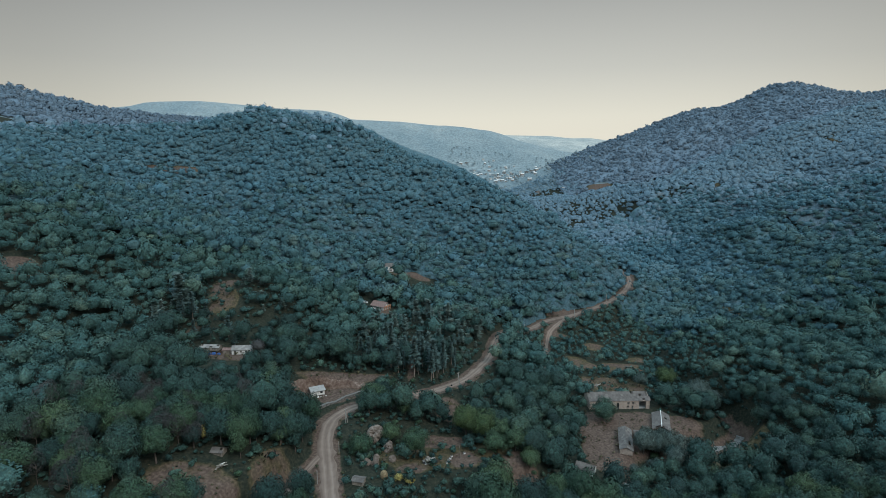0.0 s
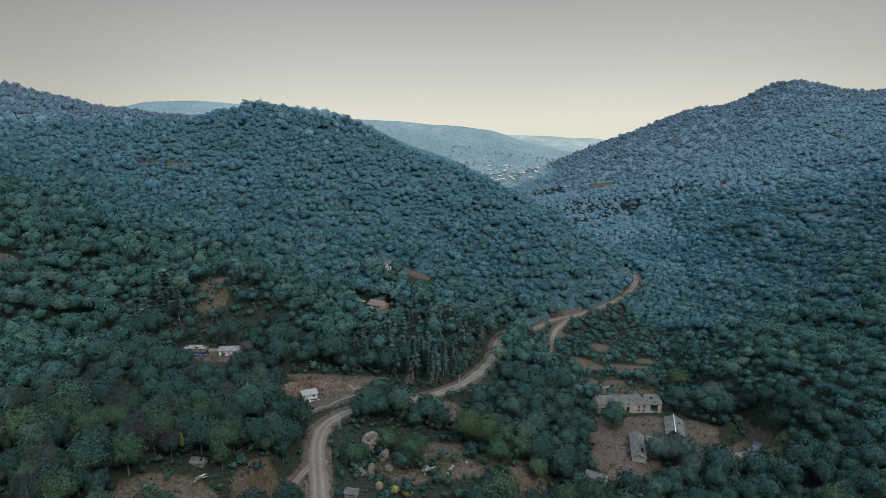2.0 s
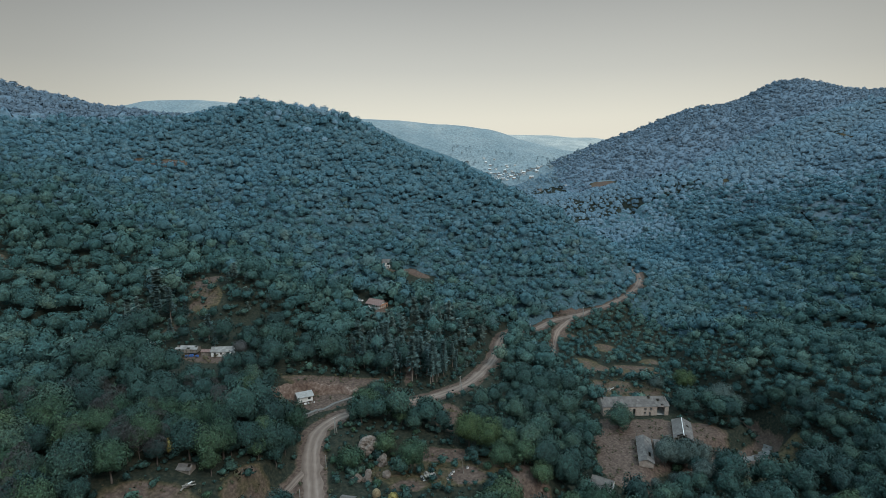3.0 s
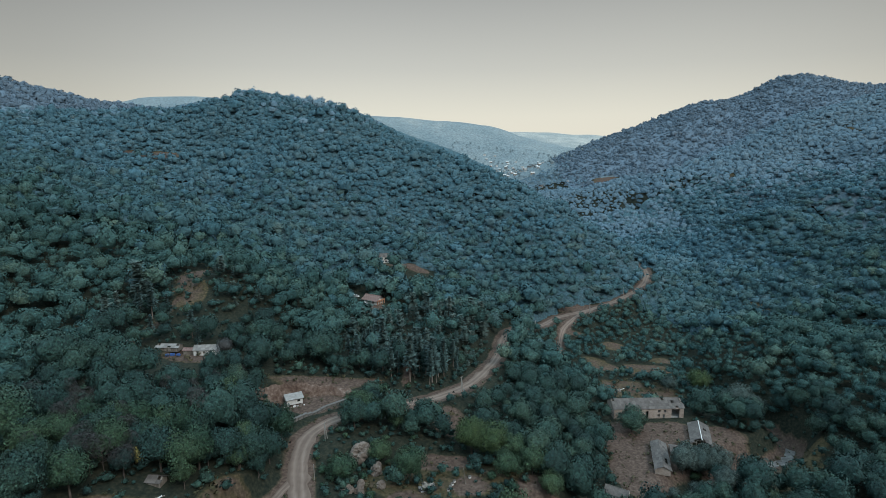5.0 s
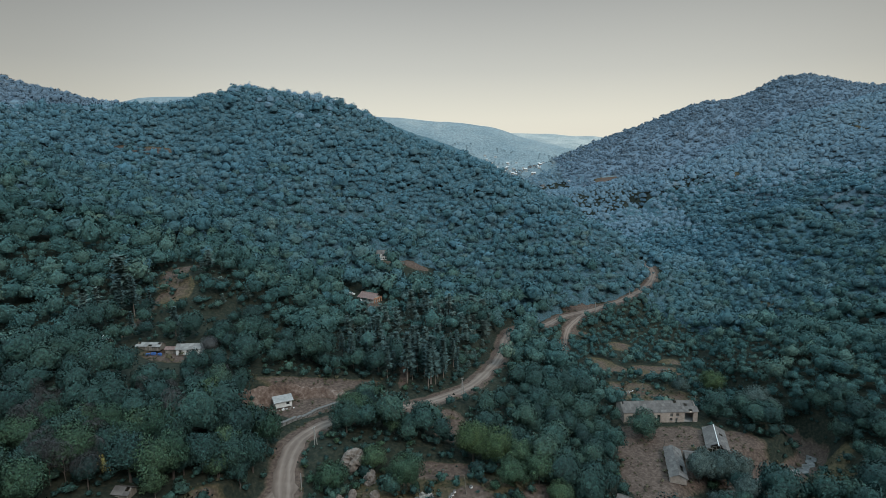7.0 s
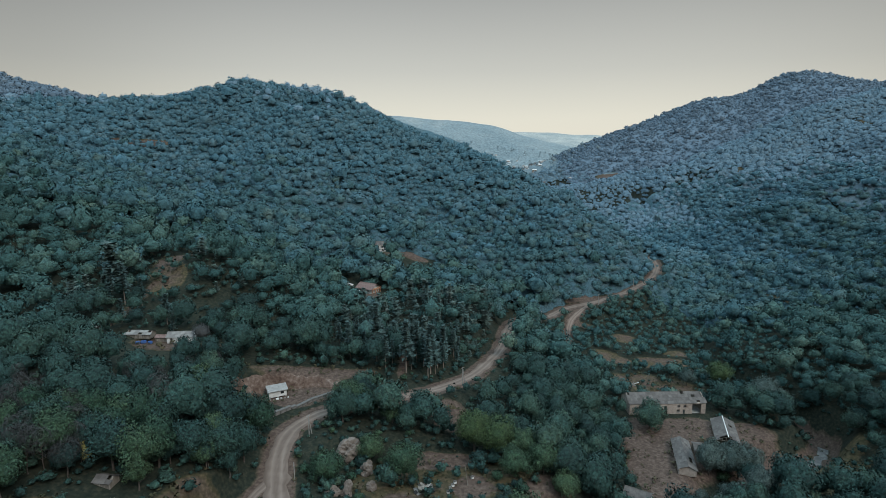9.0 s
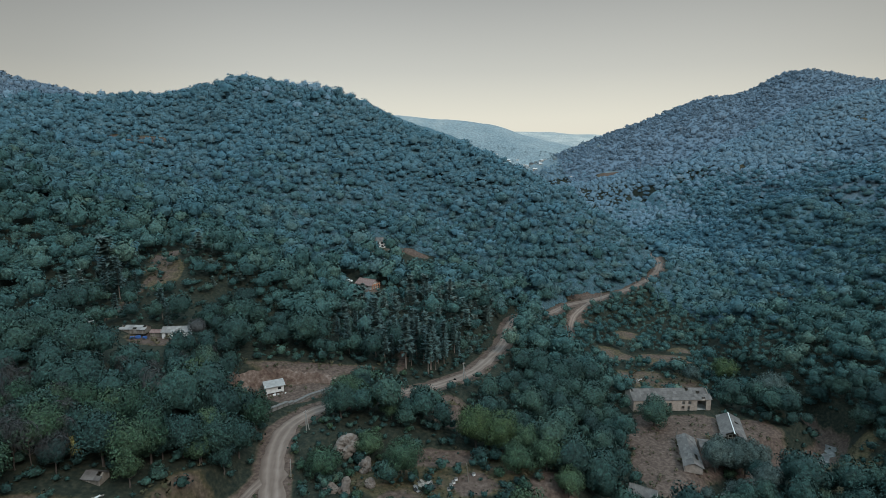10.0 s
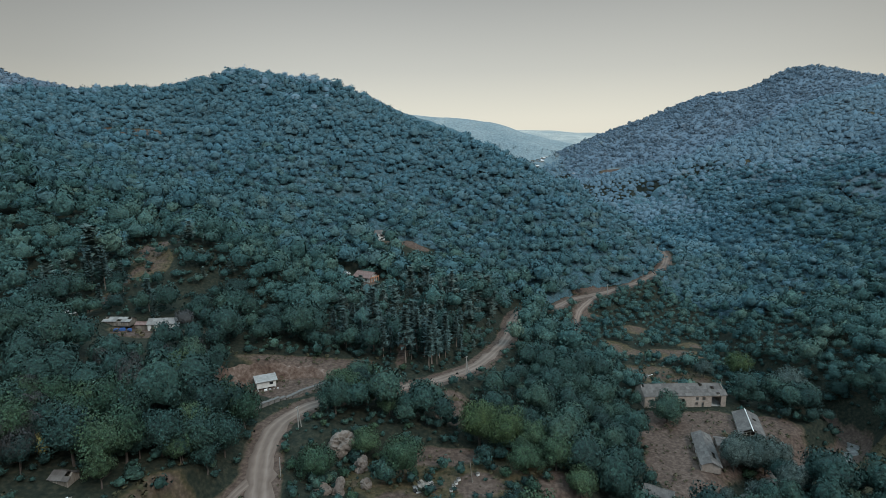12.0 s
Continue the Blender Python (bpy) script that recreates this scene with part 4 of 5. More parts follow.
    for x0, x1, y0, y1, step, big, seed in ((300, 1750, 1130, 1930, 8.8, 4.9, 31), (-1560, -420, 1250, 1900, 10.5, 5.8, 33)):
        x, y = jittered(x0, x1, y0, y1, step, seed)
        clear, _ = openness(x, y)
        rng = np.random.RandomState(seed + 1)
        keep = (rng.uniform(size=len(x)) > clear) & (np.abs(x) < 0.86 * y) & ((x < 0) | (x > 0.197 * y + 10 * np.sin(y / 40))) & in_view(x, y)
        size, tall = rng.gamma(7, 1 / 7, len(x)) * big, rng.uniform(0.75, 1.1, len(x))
        scatter("distant_woodland", "pale hazy woods on a distant hill", tiny, x[keep], y[keep], size[keep], tall[keep], mat_haze_woods, seed + 2, category="woodland")


def understory(label, x0, x1, y0, y1, step, lift, bump, mat, seed, name="understory"):
    """A leaf-coloured sheet added beneath the crowns to fill the dark gaps between them: uneven, dipping into the
    ground at every opening.
    """
    rng = np.random.RandomState(seed)
    xs, ys = np.arange(x0, x1, step), np.arange(y0, y1, step)
    gx, gy = np.meshgrid(xs, ys)
    gx, gy = gx + rng.uniform(-0.35, 0.35, gx.shape) * step, gy + rng.uniform(-0.35, 0.35, gy.shape) * step
    clear = openness(gx, gy)[0]
    clear = np.maximum(clear, (gy > 1150) & (gx > 0) & (gx < 0.2 * gy))
    wood = 1 - smooth(0.08, 0.4, np.maximum(clear, is_plot(gx, gy) | is_scrub(gx, gy) | veils_road(gx, gy)))
    z = height(gx, gy) + (lift + bump * rng.uniform(-1, 1, gx.shape)) * wood - 2.5 * (1 - wood)
    nx, ny = len(xs), len(ys)
    i = (np.arange(ny - 1)[:, None] * nx + np.arange(nx - 1)[None]).ravel()
    quad = np.stack([i, i + 1, i + nx + 1, i + nx], -1)
    seen = (wood.ravel()[quad].max(1) > 0.05) & (np.abs(gx.ravel()[quad[:, 0]]) < 0.84 * gy.ravel()[quad[:, 0]] + 30)
    quad = quad[seen]
    f = np.concatenate([quad[:, [0, 1, 2]], quad[:, [0, 2, 3]]])
    used, f = np.unique(f, return_inverse=True)
    v = np.stack([gx, gy, z], -1).reshape(-1, 3)[used]
    me = tri_mesh(name, v, f.reshape(-1, 3), mat, rng.beta(2.2, 2.6, len(v)))
    me.polygons.foreach_set("use_smooth", np.ones(len(me.polygons), dtype=bool))
    return tagged(new(name, me), label, "woodland", kind="stuff")


understory("leaf sheet added to fill dark gaps under the hill wood", -640, 190, 395, 560, 3.2, 3.0, 1.5, mat_shade_fill, 301)
understory("leaf sheet added to fill dark gaps below the hill's crest", -640, 150, 560, 770, 3.4, 3.0, 1.5, mat_shade_fill, 306)
understory("leaf sheet added to fill dark gaps along the stream", 190, 420, 420, 900, 3.4, 3.0, 1.5, mat_shade_fill, 302)
understory("leaf sheet added to fill dark gaps on the spur", 420, 1050, 480, 1180, 4.0, 3.0, 1.6, mat_pale_shade_fill, 303)
# the distant hills' sheets are coloured with the same painted haze
understory("hazy wood on the distant hill", 300, 1800, 1120, 1990, 11.0, 3.5, 2.0, mat_haze_woods, 304, "distant_woodland")
understory("hazy wood on the distant western hill", -1700, -380, 1250, 1960, 12.0, 3.5, 2.0, mat_haze_woods, 305, "distant_woodland")
plant_woods()


def plant_near_trees():
    """The trees round the road, hut and farmyard, each a thing of its own."""
    rng = np.random.RandomState(70)
    oaks = [make_tree("broadleaf_tree", "dark green broadleaf tree with a rounded crown", puff_crown(100 + k, 24, 2, 3800, 0.037, low=-0.5, lean=0.32, shag=0.26, wild=0.75), mat_bright if k in (1, 3, 4) else mat_leaf,
                      trunk_mesh(200 + k, 4.5, 0.28), 0.5, 4.0, 4.9, group="valley trees") for k in range(6)]
    bare = [make_tree("bare_tree", "grey half-dead tree with leafless twigs", card_crown(120 + k, 2400, 0.066, lobes=13, core=0.05, low=-0.6, slim=0.06), mat_twig,
                      trunk_mesh(220 + k, 6.5, 0.13, 7, 0.38), 2.5, 3.4, 4.8, group="bare trees") for k in range(4)]
    bush = [make_tree("bush", "low green bush on rough grass", puff_crown(140 + k, 9, 1, 420, 0.08, low=-0.3, lean=0.4, shag=0.25, wild=0.5), (mat_leaf, mat_bright)[k % 2],
                      None, -0.4, 1.5, 1.5, category="bush", group="bushes") for k in range(4)]
    x, y = jittered(NEAR_X[0], NEAR_X[1], NEAR_Y[0], NEAR_Y[1], 6.8, 71)
    clear, _ = openness(x, y)
    keep = (clear < 0.35) & (rng.uniform(size=len(x)) > clear) & (np.abs(x) < 0.92 * y + 10) & ~is_scrub(x, y)
    gap = along(x, y, ROAD)[0] < 6.5
    keep &= ~(is_pines(x, y) & (rng.uniform(size=len(x)) < 0.72))
    keep &= ~gap & ~((x < 15) & (x > -49) & (y < 232)) & ~is_plot(x, y) & ~veils_road(x, y)
    x, y = x[keep], y[keep]
    grey = (x < -74) & (y < 246) & (rng.uniform(size=len(x)) < 0.26)
    ox, oy = x[~grey], y[~grey]
    order = np.argsort(oy)
    first, rest = order[:290], order[290:]
    plant(oaks, list(zip(ox[first], oy[first])), rng, rng.gamma(16, 1 / 16, len(first)) * np.where((ox[first] < -92) & (oy[first] > 212), 0.95, 1.28))
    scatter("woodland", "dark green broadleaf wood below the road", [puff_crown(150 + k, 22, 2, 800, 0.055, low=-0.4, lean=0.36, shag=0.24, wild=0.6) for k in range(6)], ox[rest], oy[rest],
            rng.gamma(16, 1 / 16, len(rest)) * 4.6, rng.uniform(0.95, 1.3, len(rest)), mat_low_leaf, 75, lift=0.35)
    plant(bare, list(zip(x[grey], y[grey])), rng, rng.gamma(20, 1 / 20, grey.sum()) * np.where(y[grey] > 205, 0.85, 1.15))
    x, y = jittered(NEAR_X[0], NEAR_X[1], NEAR_Y[0], NEAR_Y[1], 6.0, 73)
    clear, bare_ = openness(x, y)
    keep = (rng.uniform(size=len(x)) < np.where(clear > 0.4, 0.30 * (1.15 - bare_), 0.0) + np.where((clear > 0.1) & (clear < 0.6), 0.6, 0) + np.where((x > -49) & (x < 45) & (y < 250) & (bare_ < 0.5), 0.35, 0)) & (along(x, y, ROAD)[0] > 6)
    keep |= is_scrub(x, y) & (clear < 0.5) & (rng.uniform(size=len(x)) < 0.4)
    keep &= (np.abs(x) < 0.92 * y) & ~is_plot(x, y)
    plant(bush, list(zip(x[keep], y[keep])), rng, rng.gamma(4, 1 / 4, keep.sum()) * 1.15)

    pines = [make_tree("pine_tree", "tall dark pine with a bare lower trunk", pine_crown(160 + k, 9, 9, 0.24), mat_pine,
                       trunk_mesh(260 + k, 10.5, 0.19, 0), -0.4, 2.6, 2.9, group="pines on the slope", bark=mat_pine_bark) for k in range(4)]
    x, y = jittered(NEAR_X[0], NEAR_X[1], 255, NEAR_Y[1], 5.2, 77)
    clear, _ = openness(x, y)
    keep = is_pines(x, y) & (clear < 0.3) & ~is_plot(x, y) & (along(x, y, ROAD)[0] > 8.5) & (rng.uniform(size=len(x)) < np.where(x < -80, 0.3, 0.75))
    plant(pines, list(zip(x[keep], y[keep])), rng, rng.gamma(9, 1 / 9, keep.sum()) * 1.1)
    # low growth between the trees
    x, y = jittered(-170, 200, 150, 345, 3.6, 79)
    clear, bare_ = openness(x, y)
    keep = (rng.uniform(size=len(x)) < 0.80 - 1.0 * bare_) & (np.abs(x) < 0.92 * y + 10) & ~is_plot(x, y) & (along(x, y, ROAD)[0] > 5)
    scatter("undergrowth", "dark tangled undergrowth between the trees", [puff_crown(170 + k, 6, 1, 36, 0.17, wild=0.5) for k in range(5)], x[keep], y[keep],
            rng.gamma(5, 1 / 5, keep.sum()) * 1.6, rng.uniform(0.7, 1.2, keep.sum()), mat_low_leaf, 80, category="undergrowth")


plant_near_trees()


def weeds():
    """Dry tufts and weeds over the open ground."""
    x, y = jittered(-150, 190, 150, 345, 1.9, 83)
    clear, bare_ = openness(x, y)
    rng = np.random.RandomState(84)
    way_off = np.minimum(np.minimum(along(x, y, ROAD)[0] - 1.0, along(x, y, FORK)[0]), along(x, y, BRANCH)[0])
    keep = (clear > 0.25) & (rng.uniform(size=len(x)) < 0.25 + 0.5 * (1 - bare_) + 0.35 * waves(x, y, 14, 85)) & (way_off > 3.0) & (np.abs(x) < 0.92 * y)
    scatter("weeds", "dry tufts of grass and weeds on bare earth", [card_crown(180 + k, 12, 0.4, lobes=3, core=0.5, slim=0.6) for k in range(5)], x[keep], y[keep],
            rng.gamma(4, 1 / 4, keep.sum()) * 0.6, rng.uniform(0.5, 1.1, keep.sum()), mat_weed, 86, category="weeds")


weeds()


def plant_specimens():
    """Single trees that stand out: walnuts in the garden, willows by the barns, the round tree of the yard."""
    rng = np.random.RandomState(81)

    def one(name, label, mat, x, y, radius, seed, cards=2600, tall=1.15, size=0.052, category="tree", low_=0.0):
        tree = make_tree(name, label, puff_crown(seed, 26, 2, int(cards * 1.9), size * 0.62, low=-0.5, lean=0.32, shag=0.26, wild=0.75), mat, trunk_mesh(seed + 500, radius * 1.15, radius * 0.06), radius * low_, radius, radius * tall, category)
        tree.matrix_basis = pose(x, y, ground_z(x, y), 0, 0, rng.uniform(0, 360))

    def bare_tree(x, y, radius, seed):
        tree = make_tree("bare_tree", "grey half-dead tree with leafless twigs", card_crown(seed, 2400, 0.066, lobes=13, core=0.05, low=-0.6, slim=0.06), mat_twig, trunk_mesh(seed + 40, radius * 1.9, radius * 0.04, 7, 0.38), radius * 0.75, radius, radius * 1.45, group="bare trees")
        tree.matrix_basis = pose(x, y, ground_z(x, y), 0, 0, rng.uniform(0, 360))

    walnut = "broad walnut tree with a dense green crown"
    for k, (x, y, r) in enumerate(((-11.5, 212.5, 6.0), (10.5, 229, 7.6), (18.5, 226, 6.6), (-34.0, 234, 6.2), (-33, 241, 6.5), (-34.0, 208, 5.6), (-23, 221.5, 4.5), (-17.5, 237.5, 3.8), (-9.5, 239, 3.4),
                                  (-25, 240, 5.0), (22, 214, 5.0), (31, 216, 5.5), (26, 224, 5.5), (-29, 249, 5.0), (36, 208, 4.5))):
        one("walnut_tree", walnut, mat_olive if k in (1, 2) else (mat_bright, mat_leaf)[k % 5 == 3], x, y, r, 400 + k)
    one("yard_tree", "round dark tree standing alone before the farm building", mat_leaf, 87.5, 277.5, 7.2, 430, tall=1.2, low_=-0.3)
    for k, (x, y, r) in enumerate(((-60.5, 221, 6.5), (-61, 209, 6.2), (-75, 221, 6.5), (-71, 215, 6.8), (-66, 201, 6.0), (-79, 235, 6.0), (-76, 207, 6.5), (-73, 191, 5.5), (-83, 193, 5.8), (-93, 190, 5.6), (-101, 187, 5.5), (-109, 191, 5.8), (-90, 201, 6.0), (-61, 198, 4.8), (-92, 182, 5.5), (-101, 179, 5.5), (-112, 183, 5.5), (-123, 188, 6.0), (-97, 196, 6.0))):
        for turn, wide in ((rng.uniform(0, 6.283), 0.80), (rng.uniform(0, 6.283), 0.66)):
            a, b = x + 0.55 * r * math.cos(turn), y + 0.55 * r * math.sin(turn)
            if x < -82 and rng.uniform() < 0.35:
                bare_tree(a, b, r * wide, 700 + k)
            elif along(np.array([a]), np.array([b]), ROAD)[0][0] > 6.5:
                one("broadleaf_tree", "dark green broadleaf tree leaning over the road", (mat_bright, mat_leaf, mat_bright, mat_leaf)[k % 4], a, b, r * wide, 480 + k + int(50 * wide), cards=1700, tall=1.45, size=0.064)
    for k, (x, y, r) in enumerate(((98.5, 247.5, 6.6), (105, 249, 7.2), (112, 252, 7.0), (119, 257, 5.8), (150, 301, 7.5), (160, 306, 7.0), (124, 325, 4.2), (143, 300, 5.5), (97, 228, 4.5), (108, 232, 5.0), (89, 233, 2.6))):
        one("willow_tree", "grey-green willow with a soft billowing crown", mat_silver, x, y, r, 440 + k, tall=1.2)
    one("lime_green_tree", "bright yellow-green tree at the foot of the wood", mat_olive, 139, 323, 6.5, 460)
    for k, (x, y, r) in enumerate(((-17.0, 192.0, 2.0), (-12.6, 191.5, 2.2))):
        one("shrub", "round pale yellow flowering shrub", mat_yellow, x, y, r, 470 + k, 700, 0.9, 0.09, "shrub")
    one("autumn_tree", "thin tree with yellow autumn leaves", mat_yellow, -88, 186, 1.7, 475, 500, 2.4, 0.09)
    one("dead_tree", "reddish brown dead tree beside the cottage", mat_twig, -95, 268, 3.6, 476, 1200, 1.3, 0.06)


plant_specimens()


# ---- building things ----
def part(name, bm, mat, parent=None, label="", at_=None, smooth_=False):
    me = bpy.data.meshes.new(name)
    bmesh.ops.recalc_face_normals(bm, faces=bm.faces)
    bm.to_mesh(me)
    bm.free()
    me.materials.append(mat)
    if smooth_:
        for f in me.polygons:
            f.use_smooth = True
    ob = new(name, me)
    if parent is not None:
        ob.parent = parent
    if at_ is not None:
        ob.matrix_basis = at_
    if label:
        ob["label"] = label
    return ob


def box(bm, x0, x1, y0, y1, z0, z1, m=None):
    v = [bm.verts.new((x, y, z)) for z in (z0, z1) for y in (y0, y1) for x in (x0, x1)]
    for q in ((0, 1, 3, 2), (4, 6, 7, 5), (0, 4, 5, 1), (2, 3, 7, 6), (0, 2, 6, 4), (1, 5, 7, 3)):
        bm.faces.new([v[k] for k in q])
    if m is not None:
        bmesh.ops.transform(bm, matrix=m, verts=v)
    return v


def boxes(*dims):
    bm = bmesh.new()
    for d in dims:
        box(bm, *d)
    return bm


def rod(bm, p, q, r0, r1, sides=6):
    p, q = Vector(p), Vector(q)
    turn = (q - p).to_track_quat("Z", "Y").to_matrix()
    rings = []
    for c, r in ((p, r0), (q, r1)):
        rings.append([bm.verts.new(c + turn @ Vector((r * math.cos(a), r * math.sin(a), 0))) for a in [k * math.tau / sides for k in range(sides)]])
    for k in range(sides):
        bm.faces.new((rings[0][k], rings[0][(k + 1) % sides], rings[1][(k + 1) % sides], rings[1][k]))
    bm.faces.new(rings[0][::-1])
    bm.faces.new(rings[1])


def pierced(length, tall, thick, holes):
    """An upright wall along x with rectangular openings (x0, x1, z0, z1) right through it."""
    xs = sorted({0.0, length, *[h[0] for h in holes], *[h[1] for h in holes]})
    bm = bmesh.new()
    for a, b in zip(xs[:-1], xs[1:]):
        z = 0.0
        for h in sorted([h for h in holes if h[0] <= a and h[1] >= b], key=lambda h: h[2]):
            if h[2] > z:
                box(bm, a, b, 0, thick, z, h[2])
            z = h[3]
        if z < tall:
            box(bm, a, b, 0, thick, z, tall)
    return bm


def gable(depth, thick, low, rise):
    """The end wall of a pitched roof, along y."""
    bm = bmesh.new()
    ring = [(0, 0), (depth, 0), (depth, low), (depth / 2, low + rise), (0, low)]
    a = [bm.verts.new((0, y, z)) for y, z in ring]
    b = [bm.verts.new((thick, y, z)) for y, z in ring]
    bm.faces.new(a)
    bm.faces.new(b[::-1])
    for k in range(5):
        bm.faces.new((a[k], b[k], b[(k + 1) % 5], a[(k + 1) % 5]))
    return bm


def sheet_roof(parent, length, depth, low, rise, over, cols, rows, mat, rng, gone=(), sag=0.05):
    """Two slopes laid with overlapping sheets, a few slipped or missing."""
    run = depth / 2 + over
    slope = math.hypot(depth / 2, rise)
    pitch = math.atan2(rise, depth / 2)
    w, d = (length + 2 * over) / cols, (slope + over) / rows
    bm = bmesh.new()
    n = 6
    top, bot = [], []
    for k in range(n + 1):
        z = 0.035 * (k % 2)
        top.append([bm.verts.new((w * 1.02 * k / n, y, z + 0.03)) for y in (0, d * 1.06)])
        bot.append([bm.verts.new((w * 1.02 * k / n, y, z)) for y in (0, d * 1.06)])
    for k in range(n):
        bm.faces.new((top[k][0], top[k + 1][0], top[k + 1][1], top[k][1]))
        bm.faces.new((bot[k][1], bot[k + 1][1], bot[k + 1][0], bot[k][0]))
        for e in (0, 1):
            bm.faces.new((top[k][e], bot[k][e], bot[k + 1][e], top[k + 1][e]))
    me = bpy.data.meshes.new("roof_sheet")
    bmesh.ops.recalc_face_normals(bm, faces=bm.faces)
    bm.to_mesh(me)
    bm.free()
    me.materials.append(mat)
    for side in (0, 1):
        for c in range(cols):
            for r in range(rows):
                if (side, c, r) in gone:
                    continue
                ob = new("roof_sheet", me)
                ob.parent = parent
                y = -over * math.cos(pitch) + r * d * math.cos(pitch)
                z = low - over * math.sin(pitch) + r * d * math.sin(pitch) + 0.05 + 0.012 * r + rng.uniform(0, sag)
                x = -over + c * w
                if side == 0:
                    ob.matrix_basis = pose(x, y, z, math.degrees(pitch) + rng.uniform(-0.8, 0.8), rng.uniform(-0.7, 0.7), rng.uniform(-0.6, 0.6))
                else:
                    ob.matrix_basis = pose(x + w * 1.02, depth - y, z, math.degrees(pitch) + rng.uniform(-0.8, 0.8), rng.uniform(-0.7, 0.7), 180 + rng.uniform(-0.6, 0.6))


def house(name, label, category, place, length, depth, tall, rise, wall, roof, holes_front=(), holes_back=(), over=0.4, cols=6, rows=2, gone=(), seed=1, open_end=False, ridge=None, floor_=True, end_holes=()):
    """A pitched-roof building whose front faces -y; its origin is the front corner."""
    rng = np.random.RandomState(seed)
    root = tagged(new(name), label, category)
    root.matrix_basis = place
    t = 0.45
    part("front_wall", pierced(length, tall, t, holes_front), wall, root)
    part("back_wall", pierced(length, tall, t, holes_back), wall, root, at_=pose(0, depth - t, 0))
    g = gable(depth - 2 * t, t, tall, rise * 0.93)
    part("end_wall", g, wall, root, at_=pose(0.003, t, 0))
    if not open_end:
        part("end_wall", gable(depth - 2 * t, t, tall, rise * 0.93), wall, root, at_=pose(length - t - 0.003, t, 0))
    else:
        bm = bmesh.new()
        for k in range(6):
            y = t + 0.15 + (depth - 2 * t - 0.3) * k / 5
            rod(bm, (length - 0.3, y, 0), (length - 0.3, y, tall + rise * (1 - abs(2 * y / depth - 1)) * 0.95), 0.1, 0.09)
        rod(bm, (length - 0.3, t, tall), (length - 0.3, depth - t, tall), 0.1, 0.1)
        part("end_frame", bm, mat_timber, root, "bare timber studs of the open gable")
    if floor_:
        part("floor_slab", boxes((t + 0.01, length - t - 0.01, t + 0.01, depth - t - 0.01, -0.4, 0.08)), mat_concrete, root)
    for k in range(cols + 1):
        x = 0.3 + (length - 0.6) * k / cols
        bm = bmesh.new()
        rod(bm, (x, 0.1, tall - 0.02), (x, depth / 2, tall + rise - 0.03), 0.07, 0.07, 4)
        rod(bm, (x, depth - 0.1, tall - 0.02), (x, depth / 2, tall + rise - 0.03), 0.07, 0.07, 4)
        part("rafter", bm, mat_timber, root)
    sheet_roof(root, length, depth, tall, rise, over, cols, rows, roof, rng, gone)
    if ridge is not None:
        part("ridge_cap", boxes((-over, length + over, depth / 2 - 0.16, depth / 2 + 0.16, tall + rise + 0.10, tall + rise + 0.22)), ridge, root, "pale metal ridge cap")
    for x0, x1, z0, z1 in holes_front:
        if x1 - x0 < 2.5 and z0 > 0.3:
            fr = part("window_frame", boxes((x0, x1, 0.2, 0.28, z0, z0 + 0.08), (x0, x1, 0.2, 0.28, z1 - 0.08, z1), (x0, x0 + 0.08, 0.2, 0.28, z0 + 0.08, z1 - 0.08),
                                            (x1 - 0.08, x1, 0.2, 0.28, z0 + 0.08, z1 - 0.08), ((x0 + x1) / 2 - 0.04, (x0 + x1) / 2 + 0.04, 0.2, 0.28, z0 + 0.08, z1 - 0.08)), mat_timber, root)
            part("window_sill", boxes((x0 - 0.1, x1 + 0.1, -0.12, 0.06, z0 - 0.10, z0 - 0.004)), mat_concrete, fr)
    return root


# the long ruined farm building
house("farm_building", "long abandoned stone farm building under a holed grey sheet roof", "building", pose(83.2, 290.3, 6.1, 0, 0, 2), 34.5, 10.5, 5.2, 3.0, mat_stone, mat_sheet,
      holes_front=((2.2, 4.0, 1.6, 3.4), (5.0, 6.6, 1.6, 3.4), (15.6, 17.0, 0, 3.8), (21.6, 22.9, 3.0, 4.4), (24.4, 25.7, 3.0, 4.4), (21.5, 22.8, 0.9, 2.1), (24.2, 25.2, 0, 2.0), (28.4, 32.4, 0, 4.6)),
      holes_back=((6, 8, 1.5, 3.5), (14, 16, 1.5, 3.5), (24, 27, 0, 3.5)), cols=24, rows=4,
      gone={(0, 0, 3), (0, 17, 3), (0, 20, 2), (0, 21, 0), (0, 23, 2), (0, 23, 3), (1, 0, 3), (1, 1, 3), (1, 2, 3), (1, 23, 3), (1, 12, 1), (1, 18, 2)}, seed=2)
house("barn", "grey sheet-roofed barn with a white ridge and broken gable", "barn", pose(115.7, 282.3, 5.4, 0, 0, -109.4), 18.5, 8.4, 2.8, 1.9, mat_timber, mat_sheet,
      cols=10, rows=3, gone={(0, 9, 1), (0, 9, 2), (1, 9, 2), (1, 3, 1)}, seed=3, open_end=True, ridge=mat_white)
house("barn", "low barn with a sagging grey sheet roof with a hole", "barn", pose(91.5, 264.8, 6.0, 0, 0, -105.5), 21.5, 6.0, 2.6, 1.3, mat_stone, mat_sheet,
      holes_front=((3, 4.5, 0.8, 2), (9, 10.5, 0.8, 2)), cols=11, rows=3, gone={(1, 8, 1), (1, 7, 1)}, seed=4)
house("lean_to", "low side shed with a dull sheet roof", "shed", pose(97.6, 257.2, 6.0, 0, 0, -12), 7.0, 6.0, 2.2, 0.9, mat_timber, mat_sheet, cols=4, rows=2, seed=5)
